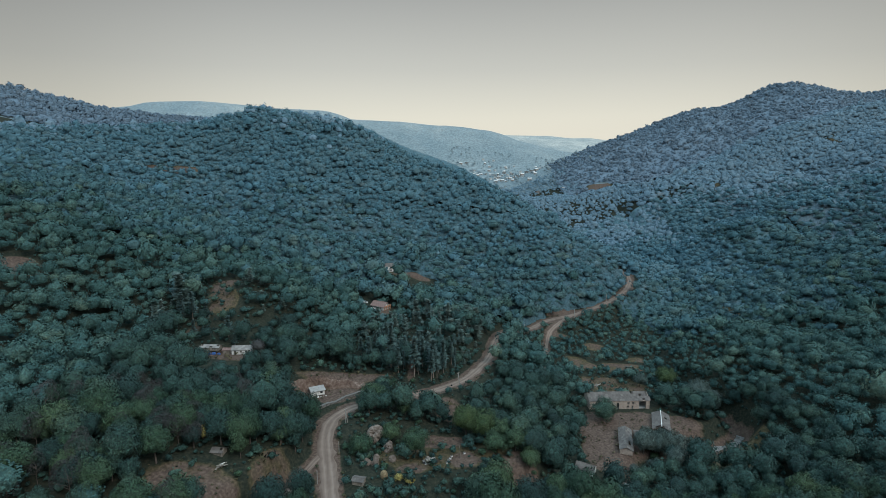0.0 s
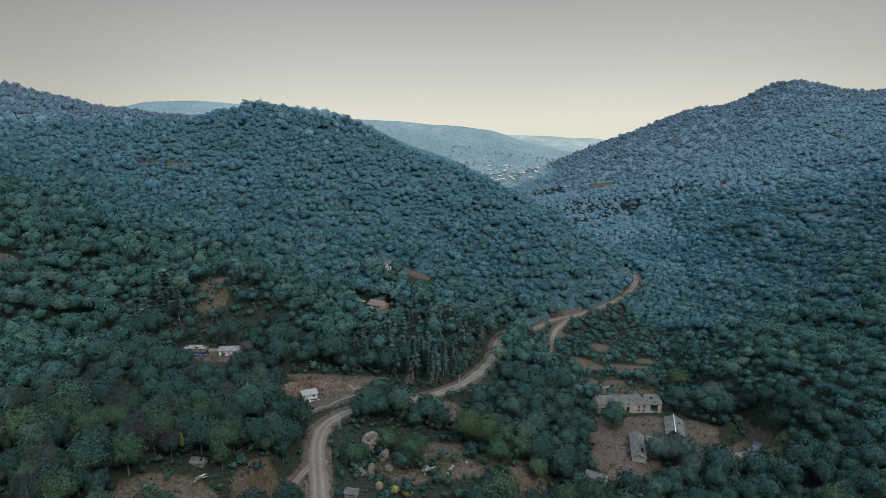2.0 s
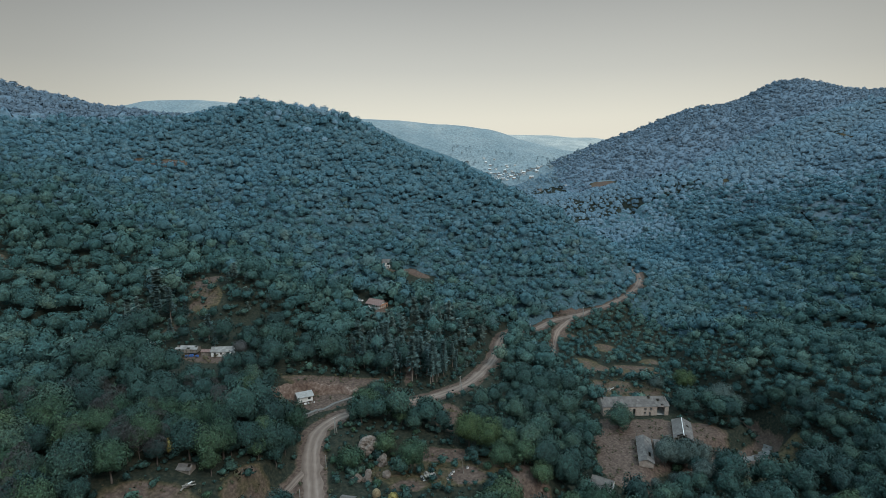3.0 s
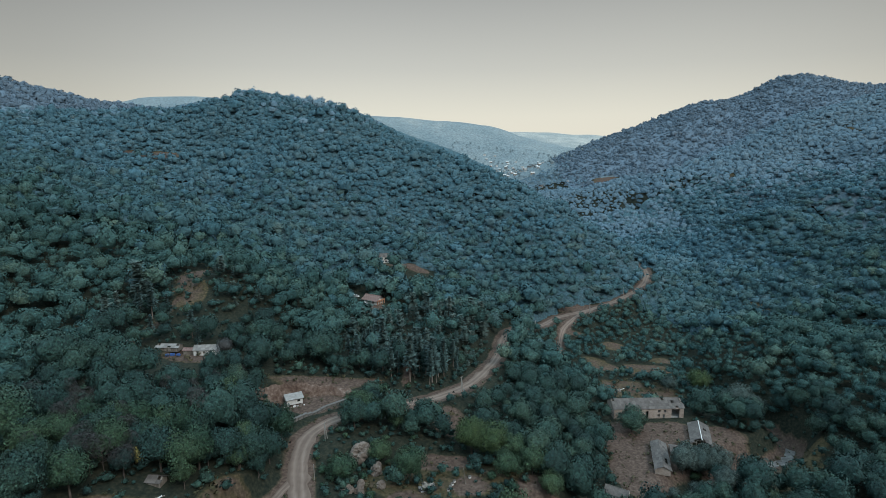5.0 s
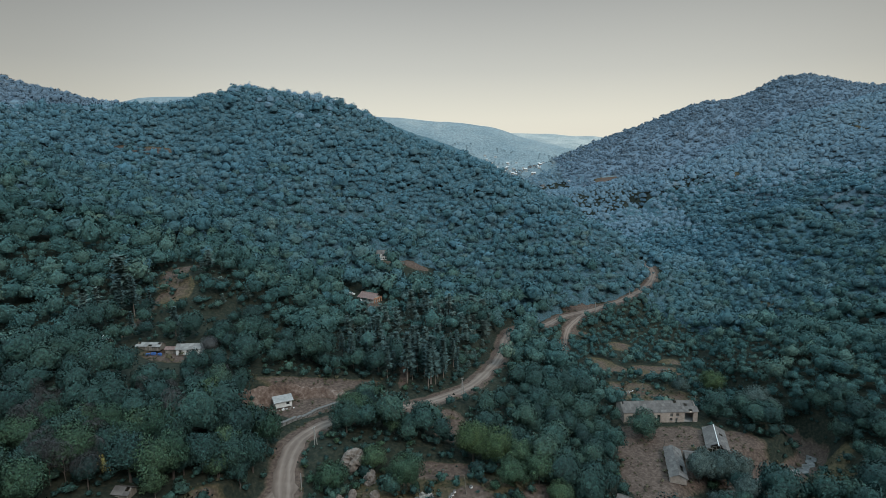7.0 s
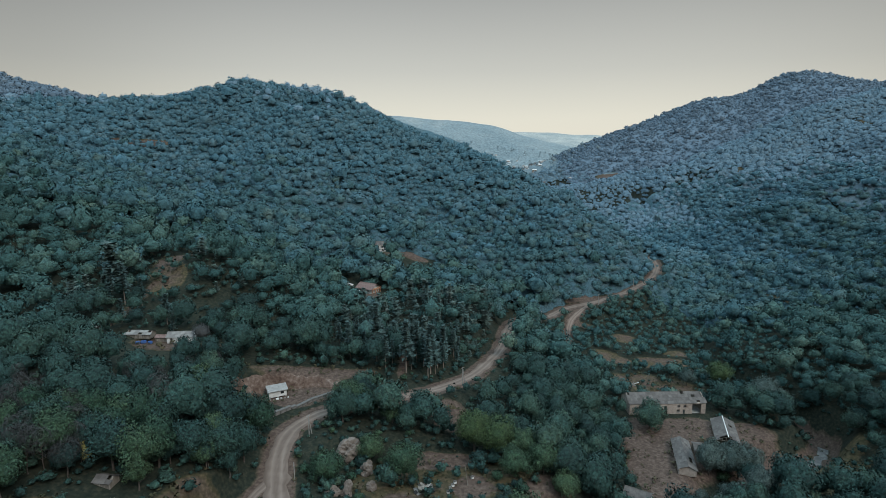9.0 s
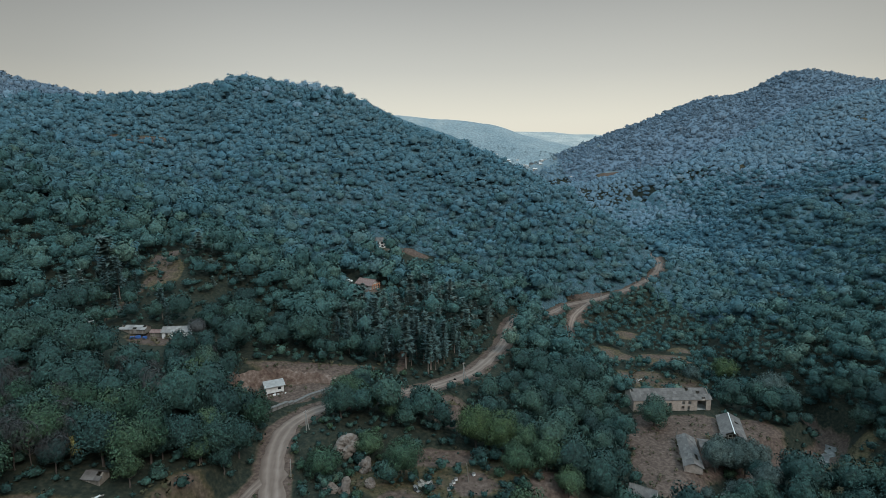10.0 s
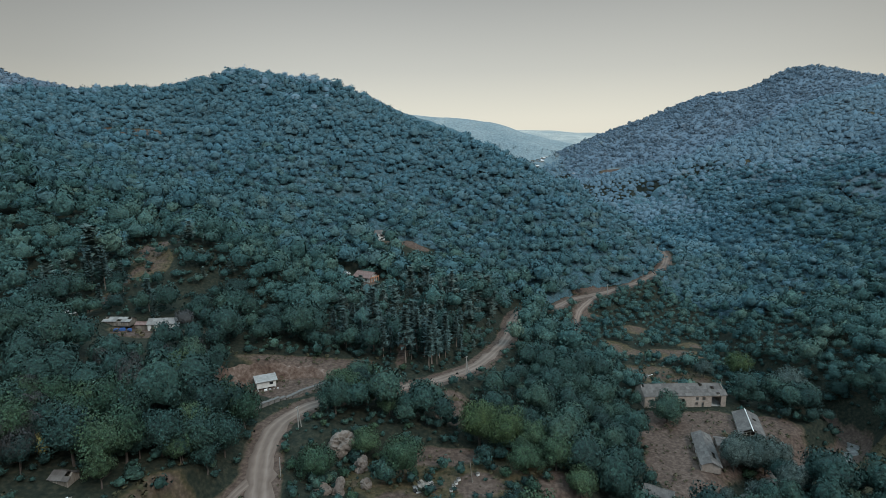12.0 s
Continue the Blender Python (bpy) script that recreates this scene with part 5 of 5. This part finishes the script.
house("shed", "small shed with pale walls and a grey sheet roof", "shed", pose(59.5, 225.6, 8.0, 0, 0, -32), 8.0, 5.5, 2.6, 1.6, mat_white, mat_sheet, holes_front=((5.5, 6.6, 0, 2.0),), cols=5, rows=2, seed=6)
# houses up the slope
house("cottage", "old white cottage with a pale sheet roof among trees", "house", pose(-108.2, 266.6, 48.0, 0, 0, 6), 9.5, 5.0, 2.5, 1.4, mat_white, mat_pale_sheet,
      holes_front=((1.2, 2.2, 0, 2.0), (4.0, 5.0, 0.9, 2.0), (6.6, 7.6, 0.9, 2.0)), cols=6, rows=2, seed=7)
house("shed", "dark timber shed against the cottage", "shed", pose(-113.4, 268.0, 48.0, 0, 0, 4), 4.6, 3.6, 1.9, 0.6, mat_timber, mat_rust_roof, cols=3, rows=1, seed=8)
house("shed", "half collapsed shed with pale roofing sheets", "shed", pose(-125.5, 268.5, 49.4, 0, 0, -3), 10.0, 4.5, 1.8, 0.9, mat_timber, mat_pale_sheet, cols=6, rows=2, gone={(0, 0, 1), (0, 3, 0), (0, 5, 1), (1, 2, 1), (1, 3, 0)}, seed=9)
home = house("house", "white house with a brown roof and arched orange brick porch", "house", pose(-49.5, 371.5, 42.0, 0, 0, -32), 9.5, 7.0, 3.2, 1.9, mat_white, mat_rust_roof,
             holes_front=((0.8, 2.2, 0.9, 2.4), (3.6, 4.8, 0.0, 2.3), (6.4, 7.8, 0.9, 2.4)), cols=7, rows=2, seed=10, over=1.5)


def porch(parent, at_length, wide):
    """A brick arcade of three round arches before the end wall."""
    bm, n = bmesh.new(), 3
    step_ = wide / n
    for k in range(n + 1):
        box(bm, k * step_ - 0.22, k * step_ + 0.22, 0, 0.35, -0.4, 1.6)
    for k in range(n):
        for j in range(8):
            a0, a1 = math.pi * j / 8, math.pi * (j + 1) / 8
            r = step_ / 2 - 0.22
            c = (k + 0.5) * step_
            x0, x1 = sorted((c + r * math.cos(a0), c + r * math.cos(a1)))
            z = 1.6 + r * min(math.sin(a0), math.sin(a1))
            box(bm, x0, x1, 0, 0.35, z, 3.0)
        box(bm, k * step_ - 0.22, k * step_ + 0.22, 0, 0.35, 1.603, 3.0)
    box(bm, wide - 0.22, wide + 0.22, 0, 0.35, 1.603, 3.0)
    part("arcade", bm, mat_brick, parent, "orange brick arches", pose(at_length, 0.2, 0, 0, 0, 90))


porch(home, 10.75, 6.6)
house("house", "small two-storey white house with a grey roof", "house", pose(-47.0, 436.0, 54.0, 0, 0, 16), 6.8, 6.0, 4.8, 1.8, mat_white, mat_sheet,
      holes_front=((1.0, 2.4, 2.6, 4.2), (3.8, 5.6, 2.6, 4.2), (1.0, 2.2, 0, 2.0), (4.0, 5.4, 0.5, 1.9)), cols=5, rows=2, seed=11)
house("shed", "tiny weathered plank shed by the road", "shed", pose(-34.0, 186.0, 27.4, 0, 0, -12), 4.2, 3.2, 2.0, 0.5, mat_timber, mat_sheet, cols=3, rows=1, seed=12)
house("shed", "ruined shed with broken roof under trees", "shed", pose(-118.5, 178.2, 47.6, 0, 0, 35), 5.0, 4.0, 2.2, 1.2, mat_timber, mat_sheet, cols=3, rows=2, gone={(0, 1, 1), (1, 0, 0)}, seed=13)
house("shed", "small timber shack with a tilted roof", "shed", pose(-83.5, 181.0, 42.0, 0, 0, -8), 4.2, 3.4, 2.0, 0.9, mat_timber, mat_sheet, cols=3, rows=2, gone={(0, 2, 1)}, seed=14)


def hut():
    root = tagged(new("hut"), "white metal site hut on blocks, with a pale ribbed roof", "hut")
    root.matrix_basis = pose(-64.4, 252.0, 31.5, 0, 0, 27)
    part("body", boxes((0, 6.4, 0, 3.6, 0.45, 2.9)), mat_white, root)
    bm = bmesh.new()
    for k in range(15):
        box(bm, 0.2 + k * 0.42, 0.26 + k * 0.42, -0.03, -0.002, 0.5, 2.85)
    part("ribs", bm, mat_white, root)
    rng = np.random.RandomState(5)
    bm = bmesh.new()
    for k in range(8):
        box(bm, -0.5 + k * 0.93, 0.42 + k * 0.93, -0.7, 4.3, 0, 0.06 + 0.02 * (k % 2))
    part("roof", bm, mat_concrete, root, "pale ribbed roof sheets", pose(0, 0, 2.98, 9, 0, 0))
    part("gable_board", boxes((-0.02, 0.06, 0, 3.6, 2.9, 3.2)), mat_white, root)
    part("door", boxes((-0.05, -0.003, 1.2, 2.1, 0.5, 2.4)), mat_concrete, root, "grey metal door")
    part("window", boxes((4.2, 5.4, -0.04, -0.002, 1.4, 2.3)), mat_glass, root)
    for x in (0.3, 3.2, 6.1):
        for y in (0.3, 3.3):
            part("block", boxes((x - 0.3, x + 0.3, y - 0.3, y + 0.3, -0.5, 0.446)), mat_concrete, root)
    part("step", boxes((-1.1, -0.06, 1.1, 2.2, -0.3, 0.3)), mat_concrete, root)
    for k in range(7):
        x, y = -1.4 + k * 1.35 + rng.uniform(-0.3, 0.3), -1.2 + rng.uniform(-0.4, 0.4)
        p = root.matrix_basis @ Vector((x, y, 0))
        s = rng.uniform(0.25, 0.55)
        ob = part("crate", boxes((-s, s, -s * 0.7, s * 0.7, 0, s), (-s - 0.03, s + 0.03, -s * 0.7 - 0.03, -s * 0.7 - 0.004, s * 0.3, s * 0.45)), [mat_white, mat_concrete, mat_timber][k % 3],
                  at_=pose(p.x, p.y, ground_z(p.x, p.y) - 0.03, 0, 0, rng.uniform(0, 90)))
        tagged(ob, "boxes and scrap stacked beside the white hut", "crate", "clutter by the hut")


hut()


def barrier():
    """A low concrete wall of separate blocks that edges the cut above the road."""
    root = tagged(new("retaining_wall"), "low pale concrete wall edging the earth cut", "wall")
    line = [Vector((-60.2, 231.0)), Vector((-48.5, 250.6)), Vector((-39.5, 258.6)), Vector((-34, 262.0))]
    rng = np.random.RandomState(3)
    me = None
    for a, b in zip(line[:-1], line[1:]):
        n = max(1, int((b - a).length / 2.4))
        for k in range(n):
            p = a + (b - a) * (k + 0.5) / n
            if me is None:
                block = part("concrete_block", boxes((-1.17, 1.17, -0.55, 0.55, -1.4, 0.75), (-1.19, 1.19, -0.65, 0.65, 0.753, 0.95)), mat_old_concrete, root)
                me = block.data
            else:
                block = new("concrete_block", me)
                block.parent = root
            block.matrix_basis = pose(p.x, p.y, max(ground_z(p.x, p.y), 31.6) + rng.uniform(-0.02, 0.02), 0, 0, math.degrees(math.atan2((b - a).y, (b - a).x)) + rng.uniform(-1, 1))


barrier()


def utility_pole():
    root = tagged(new("utility_pole"), "pale concrete utility pole with a slanting brace and crossarm", "utility pole", "poles along the road")
    for name, p, q in (("post", (0, 0, -0.8), (0, 0, 7.4)), ("brace", (1.7, 0.3, -0.8), (0.12, 0, 6.4))):
        bm = bmesh.new()
        rod(bm, p, q, 0.17, 0.11, 8)
        part(name, bm, mat_concrete, root)
    arm = part("crossarm", boxes((-0.8, 0.8, -0.06, 0.06, 6.9, 7.02)), mat_timber, root)
    for x in (-0.7, -0.25, 0.25, 0.7):
        bm = bmesh.new()
        rod(bm, (x, 0, 7.0), (x, 0, 7.25), 0.05, 0.03)
        part("insulator", bm, mat_white, arm)
    return root


pole = utility_pole()
for k, (x, y, turn) in enumerate(((-42.9, 224.5, 60), (8.0, 272.5, 40), (58.5, 377.0, 50), (104.5, 419.5, 40), (141.5, 459.5, 60))):
    m = pose(x, y, ground_z(x, y), 0, 0, turn)
    if k:
        copy_thing(pole, m)
    else:
        pole.matrix_basis = m


def plain_pole(x, y, tall, mat, label, lean=0.0, arm=False):
    root = tagged(new("pole"), label, "pole")
    bm = bmesh.new()
    rod(bm, (0, 0, -0.6), (0, 0, tall), 0.13, 0.09, 8)
    part("post", bm, mat, root)
    if arm:
        part("crossarm", boxes((-0.9, 0.9, -0.06, 0.06, tall - 0.6, tall - 0.48)), mat, root)
    root.matrix_basis = pose(x, y, ground_z(x, y), lean, lean * 0.5, 20)


plain_pole(-42.0, 203.5, 6.0, mat_concrete, "slim pale concrete post beside the dirt road")
plain_pole(-47.0, 186.5, 5.5, mat_concrete, "slim pale concrete post between road and track")
plain_pole(92.3, 267.4, 4.6, mat_timber, "leaning weathered timber post in the farmyard", 6)
plain_pole(101.0, 318.7, 8.0, mat_timber, "dark leaning timber pole behind the farm building", 5, True)
plain_pole(126.5, 313.0, 5.0, mat_timber, "dark timber post behind the farm building")
plain_pole(7.4, 210.3, 5.6, mat_timber, "leaning dark timber pole in the rough garden", -8)
plain_pole(-33.0, 262.0, 2.0, mat_concrete, "short white marker post on the slope")


def vehicle(name, label, category, x, y, turn, length, wide, tall, van=False):
    root = tagged(new(name), label, category)
    root.matrix_basis = pose(x, y, ground_z(x, y) + 0.02, 0, 0, turn)
    bm = bmesh.new()
    w = wide / 2
    prof = [(0, 0.35), (0, 0.95), (0.9, 1.05), (1.5, tall), (length - 0.3, tall), (length, 1.0), (length, 0.35)] if not van else [(0, 0.4), (0, 1.1), (0.5, 1.3), (1.0, tall), (length, tall), (length, 0.4)]
    a = [bm.verts.new((px, -w, pz)) for px, pz in prof]
    b = [bm.verts.new((px, w, pz)) for px, pz in prof]
    bm.faces.new(a)
    bm.faces.new(b[::-1])
    for k in range(len(prof)):
        bm.faces.new((a[k], b[k], b[(k + 1) % len(prof)], a[(k + 1) % len(prof)]))
    bmesh.ops.bevel(bm, geom=bm.edges[:], offset=0.07, segments=2, affect="EDGES")
    part("body", bm, mat_white, root)
    part("side_window", boxes((1.6, length - 0.7, -w - 0.012, -w + 0.05, 1.1, tall - 0.15)), mat_glass, root)
    part("side_window", boxes((1.6, length - 0.7, w - 0.05, w + 0.012, 1.1, tall - 0.15)), mat_glass, root)
    (x0, z0), (x1, z1) = prof[2], prof[3]
    bm = boxes((-0.01, 0.03, -w + 0.2, w - 0.2, 0.08, math.hypot(x1 - x0, z1 - z0) - 0.08))
    part("windscreen", bm, mat_glass, root, at_=pose(x0 - 0.03, 0, z0, 0, math.degrees(math.atan2(x1 - x0, z1 - z0)), 0))
    for px in (0.8, length - 0.8):
        for py in (-w + 0.08, w - 0.08):
            bm = bmesh.new()
            rod(bm, (px, py - 0.1, 0.33), (px, py + 0.1, 0.33), 0.33, 0.33, 14)
            tyre = part("wheel", bm, mat_tyre, root)
            bm = bmesh.new()
            rod(bm, (px, py - 0.112, 0.33), (px, py + 0.112, 0.33), 0.18, 0.18, 10)
            part("rim", bm, mat_concrete, tyre)


vehicle("van", "white van parked beside the collapsed shed", "van", -140.0, 275.4, 250, 4.6, 1.9, 2.1, True)
vehicle("van", "white van parked before the brown-roofed house", "van", -46.8, 366.8, 200, 4.6, 2.0, 2.1, True)
vehicle("car", "white car parked above the brown-roofed house", "car", -54.0, 379.5, 160, 4.2, 1.75, 1.5)
vehicle("car", "pale car half hidden behind roadside trees", "car", -38.0, 256.0, 60, 4.2, 1.75, 1.5)


def earth_bank():
    """The raw cut behind the hut: a ragged face of earth and stones."""
    bm, rows = bmesh.new(), []
    c, s = math.cos(0.45), math.sin(0.45)
    for k in range(64):
        a, row = radians(8 + 150 * k / 63), []
        fade = math.sin(math.pi * k / 63) ** 0.4
        for j in range(12):
            r = 0.98 + (0.40 + 0.10 * noise.noise(Vector((k * 0.23, 2.0, 0)))) * j / 11
            u, v = 17 * r * math.cos(a), 8 * r * math.sin(a)
            x, y = -58 + u * c - v * s, 252 + u * s + v * c
            q = Vector((x, y, 0))
            z = float(height(x, y)) + 0.12 + fade * (1.5 * math.sin(math.pi * j / 11) + 0.7 * noise.noise(q * 0.5) + 0.35 * noise.noise(q * 1.4))
            row.append(bm.verts.new((x, y, z - (0.9 if j in (0, 11) or k in (0, 63) else 0))))
        rows.append(row)
    for p, q in zip(rows[:-1], rows[1:]):
        for j in range(11):
            bm.faces.new((p[j], p[j + 1], q[j + 1], q[j]))
    bmesh.ops.recalc_face_normals(bm, faces=bm.faces)
    ob = part("earth_bank", bm, mat_bank)
    tagged(ob, "raw reddish earth bank cut into the slope", "bank", kind="structure")


earth_bank()


def boulder(x, y, rx, ry, rz, seed, label):
    bm = bmesh.new()
    bmesh.ops.create_icosphere(bm, subdivisions=5, radius=1)
    off = Vector((seed * 7.1, seed * 3.3, 0))
    for v in bm.verts:
        d = v.co.normalized()
        r = 1 + 0.45 * noise.noise(d * 1.4 + off) - 0.30 * abs(noise.noise(d * 2.6 + off)) + 0.14 * noise.noise(d * 6 + off) + 0.07 * noise.noise(d * 14 + off)
        r = min(r, 0.98 + 0.06 * noise.noise(d * 5 + off))
        v.co = Vector((d.x * rx, d.y * ry, d.z * rz)) * r
    ob = part("boulder", bm, mat_rock, at_=pose(x, y, ground_z(x, y) + rz * 0.25, seed * 7 % 24, 0, seed * 47))
    tagged(ob, label, "boulder", "boulders by the road")


boulder(-29.8, 221.5, 4.6, 3.2, 4.4, 1, "large pale weathered boulder among shrubs")
boulder(-23.6, 216.8, 2.6, 2.2, 3.4, 2, "tall pale boulder half covered by shrubs")
boulder(-27.8, 205.6, 2.0, 1.6, 3.6, 3, "upright pale boulder in the rough garden")
boulder(-32.0, 204.4, 2.8, 2.0, 2.0, 4, "low broad boulder in the rough garden")
boulder(-21.0, 208.5, 1.7, 1.6, 2.0, 5, "brown weathered boulder beneath a walnut tree")


def junk():
    rng = np.random.RandomState(8)
    root = tagged(new("scrap_heap"), "heap of scrap metal, planks and white sheets", "scrap heap")
    root.matrix_basis = pose(-5.6, 207.5, ground_z(-5.6, 207.5), 0, 0, 20)
    for k in range(16):
        s = (rng.uniform(0.5, 1.8), rng.uniform(0.2, 0.8), rng.uniform(0.05, 0.35))
        part("plank" if k % 3 else "metal_sheet", boxes((-s[0], s[0], -s[1], s[1], 0, s[2])), [mat_concrete, mat_timber, mat_dark, mat_sheet][k % 4], root,
             at_=pose(rng.normal(0, 1.1), rng.normal(0, 1.0), rng.uniform(0.0, 0.9), rng.uniform(-22, 22), rng.uniform(-22, 22), rng.uniform(0, 180)))
    part("cabin", boxes((-1.6, 1.4, -1.0, 1.0, -0.1, 1.1)), mat_timber, root, "rusted vehicle shell")
    for x, y, sx, n, label in ((-108.0, 168.6, 2.2, 9, "broken boards and sheets of a fallen shed"), (-79.0, 176.0, 1.4, 7, "scattered boards beside the timber shack"), (96.0, 322.0, 2.4, 5, "pale fallen beams on rough grass")):
        heap = tagged(new("timber_heap"), label, "timber heap")
        heap.matrix_basis = pose(x, y, ground_z(x, y), 0, 0, 30)
        for k in range(n):
            part("board", boxes((-sx * rng.uniform(0.6, 1), sx, -0.25, 0.3, 0, 0.1)), [mat_timber, mat_sheet, mat_white][k % 3 if k % 4 else 0], heap,
                 at_=pose(rng.normal(0, 0.9), rng.normal(0, 1.1), rng.uniform(0, 0.6), rng.uniform(-14, 14), rng.uniform(-14, 14), rng.uniform(-50, 50)))
    for k, (x, y) in enumerate(((1.6, 206.2), (2.3, 208.0), (3.0, 209.4), (3.7, 211.0), (9.0, 213.4))):
        hive = tagged(new("beehive"), "small white wooden beehive on rough grass", "beehive", "row of beehives")
        hive.matrix_basis = pose(x, y, ground_z(x, y) + 0.02, 0, 0, 10 + 6 * k)
        part("box", boxes((-0.4, 0.4, -0.35, 0.35, 0.15, 0.8)), mat_white, hive)
        part("lid", boxes((-0.46, 0.46, -0.41, 0.41, 0.803, 0.92)), mat_sheet, hive)
        for px in (-0.33, 0.33):
            for py in (-0.28, 0.28):
                part("leg", boxes((px - 0.04, px + 0.04, py - 0.04, py + 0.04, -0.1, 0.148)), mat_timber, hive)
    bm = bmesh.new()
    bmesh.ops.create_icosphere(bm, subdivisions=3, radius=1)
    for v in bm.verts:
        v.co = Vector((v.co.x * 1.5, v.co.y * 1.5, v.co.z * 2.0)) * (1 + 0.08 * noise.noise(v.co * 4))
    tagged(part("haystack", bm, mat_straw, at_=pose(-22.8, 192.5, ground_z(-22.8, 192.5) + 1.0), smooth_=True), "small dark rounded haystack by the vegetable patch", "haystack")
    for x, y, s in ((-117.5, 266.8, 1.0), (-114.6, 266.2, 0.8), (-119.2, 265.6, 0.8)):
        bm = boxes((-s, s, -0.5, 0.5, 0, 1.1))
        bmesh.ops.bevel(bm, geom=bm.edges[:], offset=0.2, segments=2, affect="EDGES")
        tagged(part("tarpaulin", bm, mat_blue, at_=pose(x, y, ground_z(x, y) + 0.02, 0, 0, 20 * s)), "blue tarpaulin over stored goods by the shed", "tarpaulin", "blue covers")


junk()


def vegetable_rows():
    """Low leafy rows on the tilled patch below the boulders."""
    rng = np.random.RandomState(9)
    leaf = card_crown(300, 26, 0.3, lobes=4)
    for r in range(9):
        vs, fs, base = [], [], 0
        for k in range(16):
            x, y = -23.5 + r * 1.7 + rng.uniform(-0.15, 0.15) + k * 0.28, 176.5 + k * 0.85
            s = rng.uniform(0.4, 0.62)
            vs.append(leaf[0] * s + (x, y, ground_z(x, y)))
            fs.append(leaf[1] + base)
            base += len(leaf[0])
        ob = new("vegetable_row", tri_mesh("vegetable_row", np.concatenate(vs), np.concatenate(fs), mat_olive if r % 4 == 3 else mat_leaf))
        tagged(ob, "leafy vegetable row in a tilled garden", "vegetable row", "vegetable rows", "stuff")


vegetable_rows()


def town():
    """The little town far up the valley: pale houses with pitched roofs."""
    rng = np.random.RandomState(44)
    roofs = [mat_white, mat_concrete, mat_white, mat_sheet]
    models = []
    for k in range(4):
        root = tagged(new("town_house"), "distant small town house with a pale pitched roof", "house", "distant town houses")
        length, depth, tall = 8 + 1.6 * k, 7, 3.4 + 0.6 * k
        part("wall", boxes((-length / 2, length / 2, -depth / 2, depth / 2, -2, tall)), [mat_concrete, mat_white, mat_stone, mat_concrete][k], root)
        bm = bmesh.new()
        box(bm, -length / 2 - 0.6, length / 2 + 0.6, -depth / 2 - 0.6, depth / 2 + 0.6, tall + 0.003, tall + 0.3)
        up = box(bm, -length / 2 - 0.6, length / 2 + 0.6, -depth / 2 - 0.6, depth / 2 + 0.6, tall + 0.303, tall + 2.4)
        for v in up[4:]:
            v.co.y *= 0.02
        part("roof", bm, roofs[k], root)
        for x in (-length / 4, length / 4):
            part("window", boxes((x - 0.8, x + 0.8, -depth / 2 - 0.03, -depth / 2 - 0.003, tall * 0.45, tall * 0.75)), mat_glass, root)
        models.append(root)
    spots = []
    while len(spots) < 190:
        u = rng.uniform()
        y = 1700 + 780 * rng.beta(2.0, 2.0)
        x = y * (rng.uniform(0.02, 0.26) if u < 0.55 else rng.normal(0.19, 0.035))
        if u < 0.05:
            x, y = rng.uniform(240, 330), rng.uniform(1350, 1800)
        if all(math.hypot(x - a, y - b) > 17 for a, b in spots):
            spots.append((x, y))
    for k, (x, y) in enumerate(spots):
        m = pose(x, y, ground_z(x, y), 0, 0, rng.uniform(-40, 40))
        if k < 4:
            models[k].matrix_basis = m
        else:
            copy_thing(models[rng.randint(4)], m)


town()
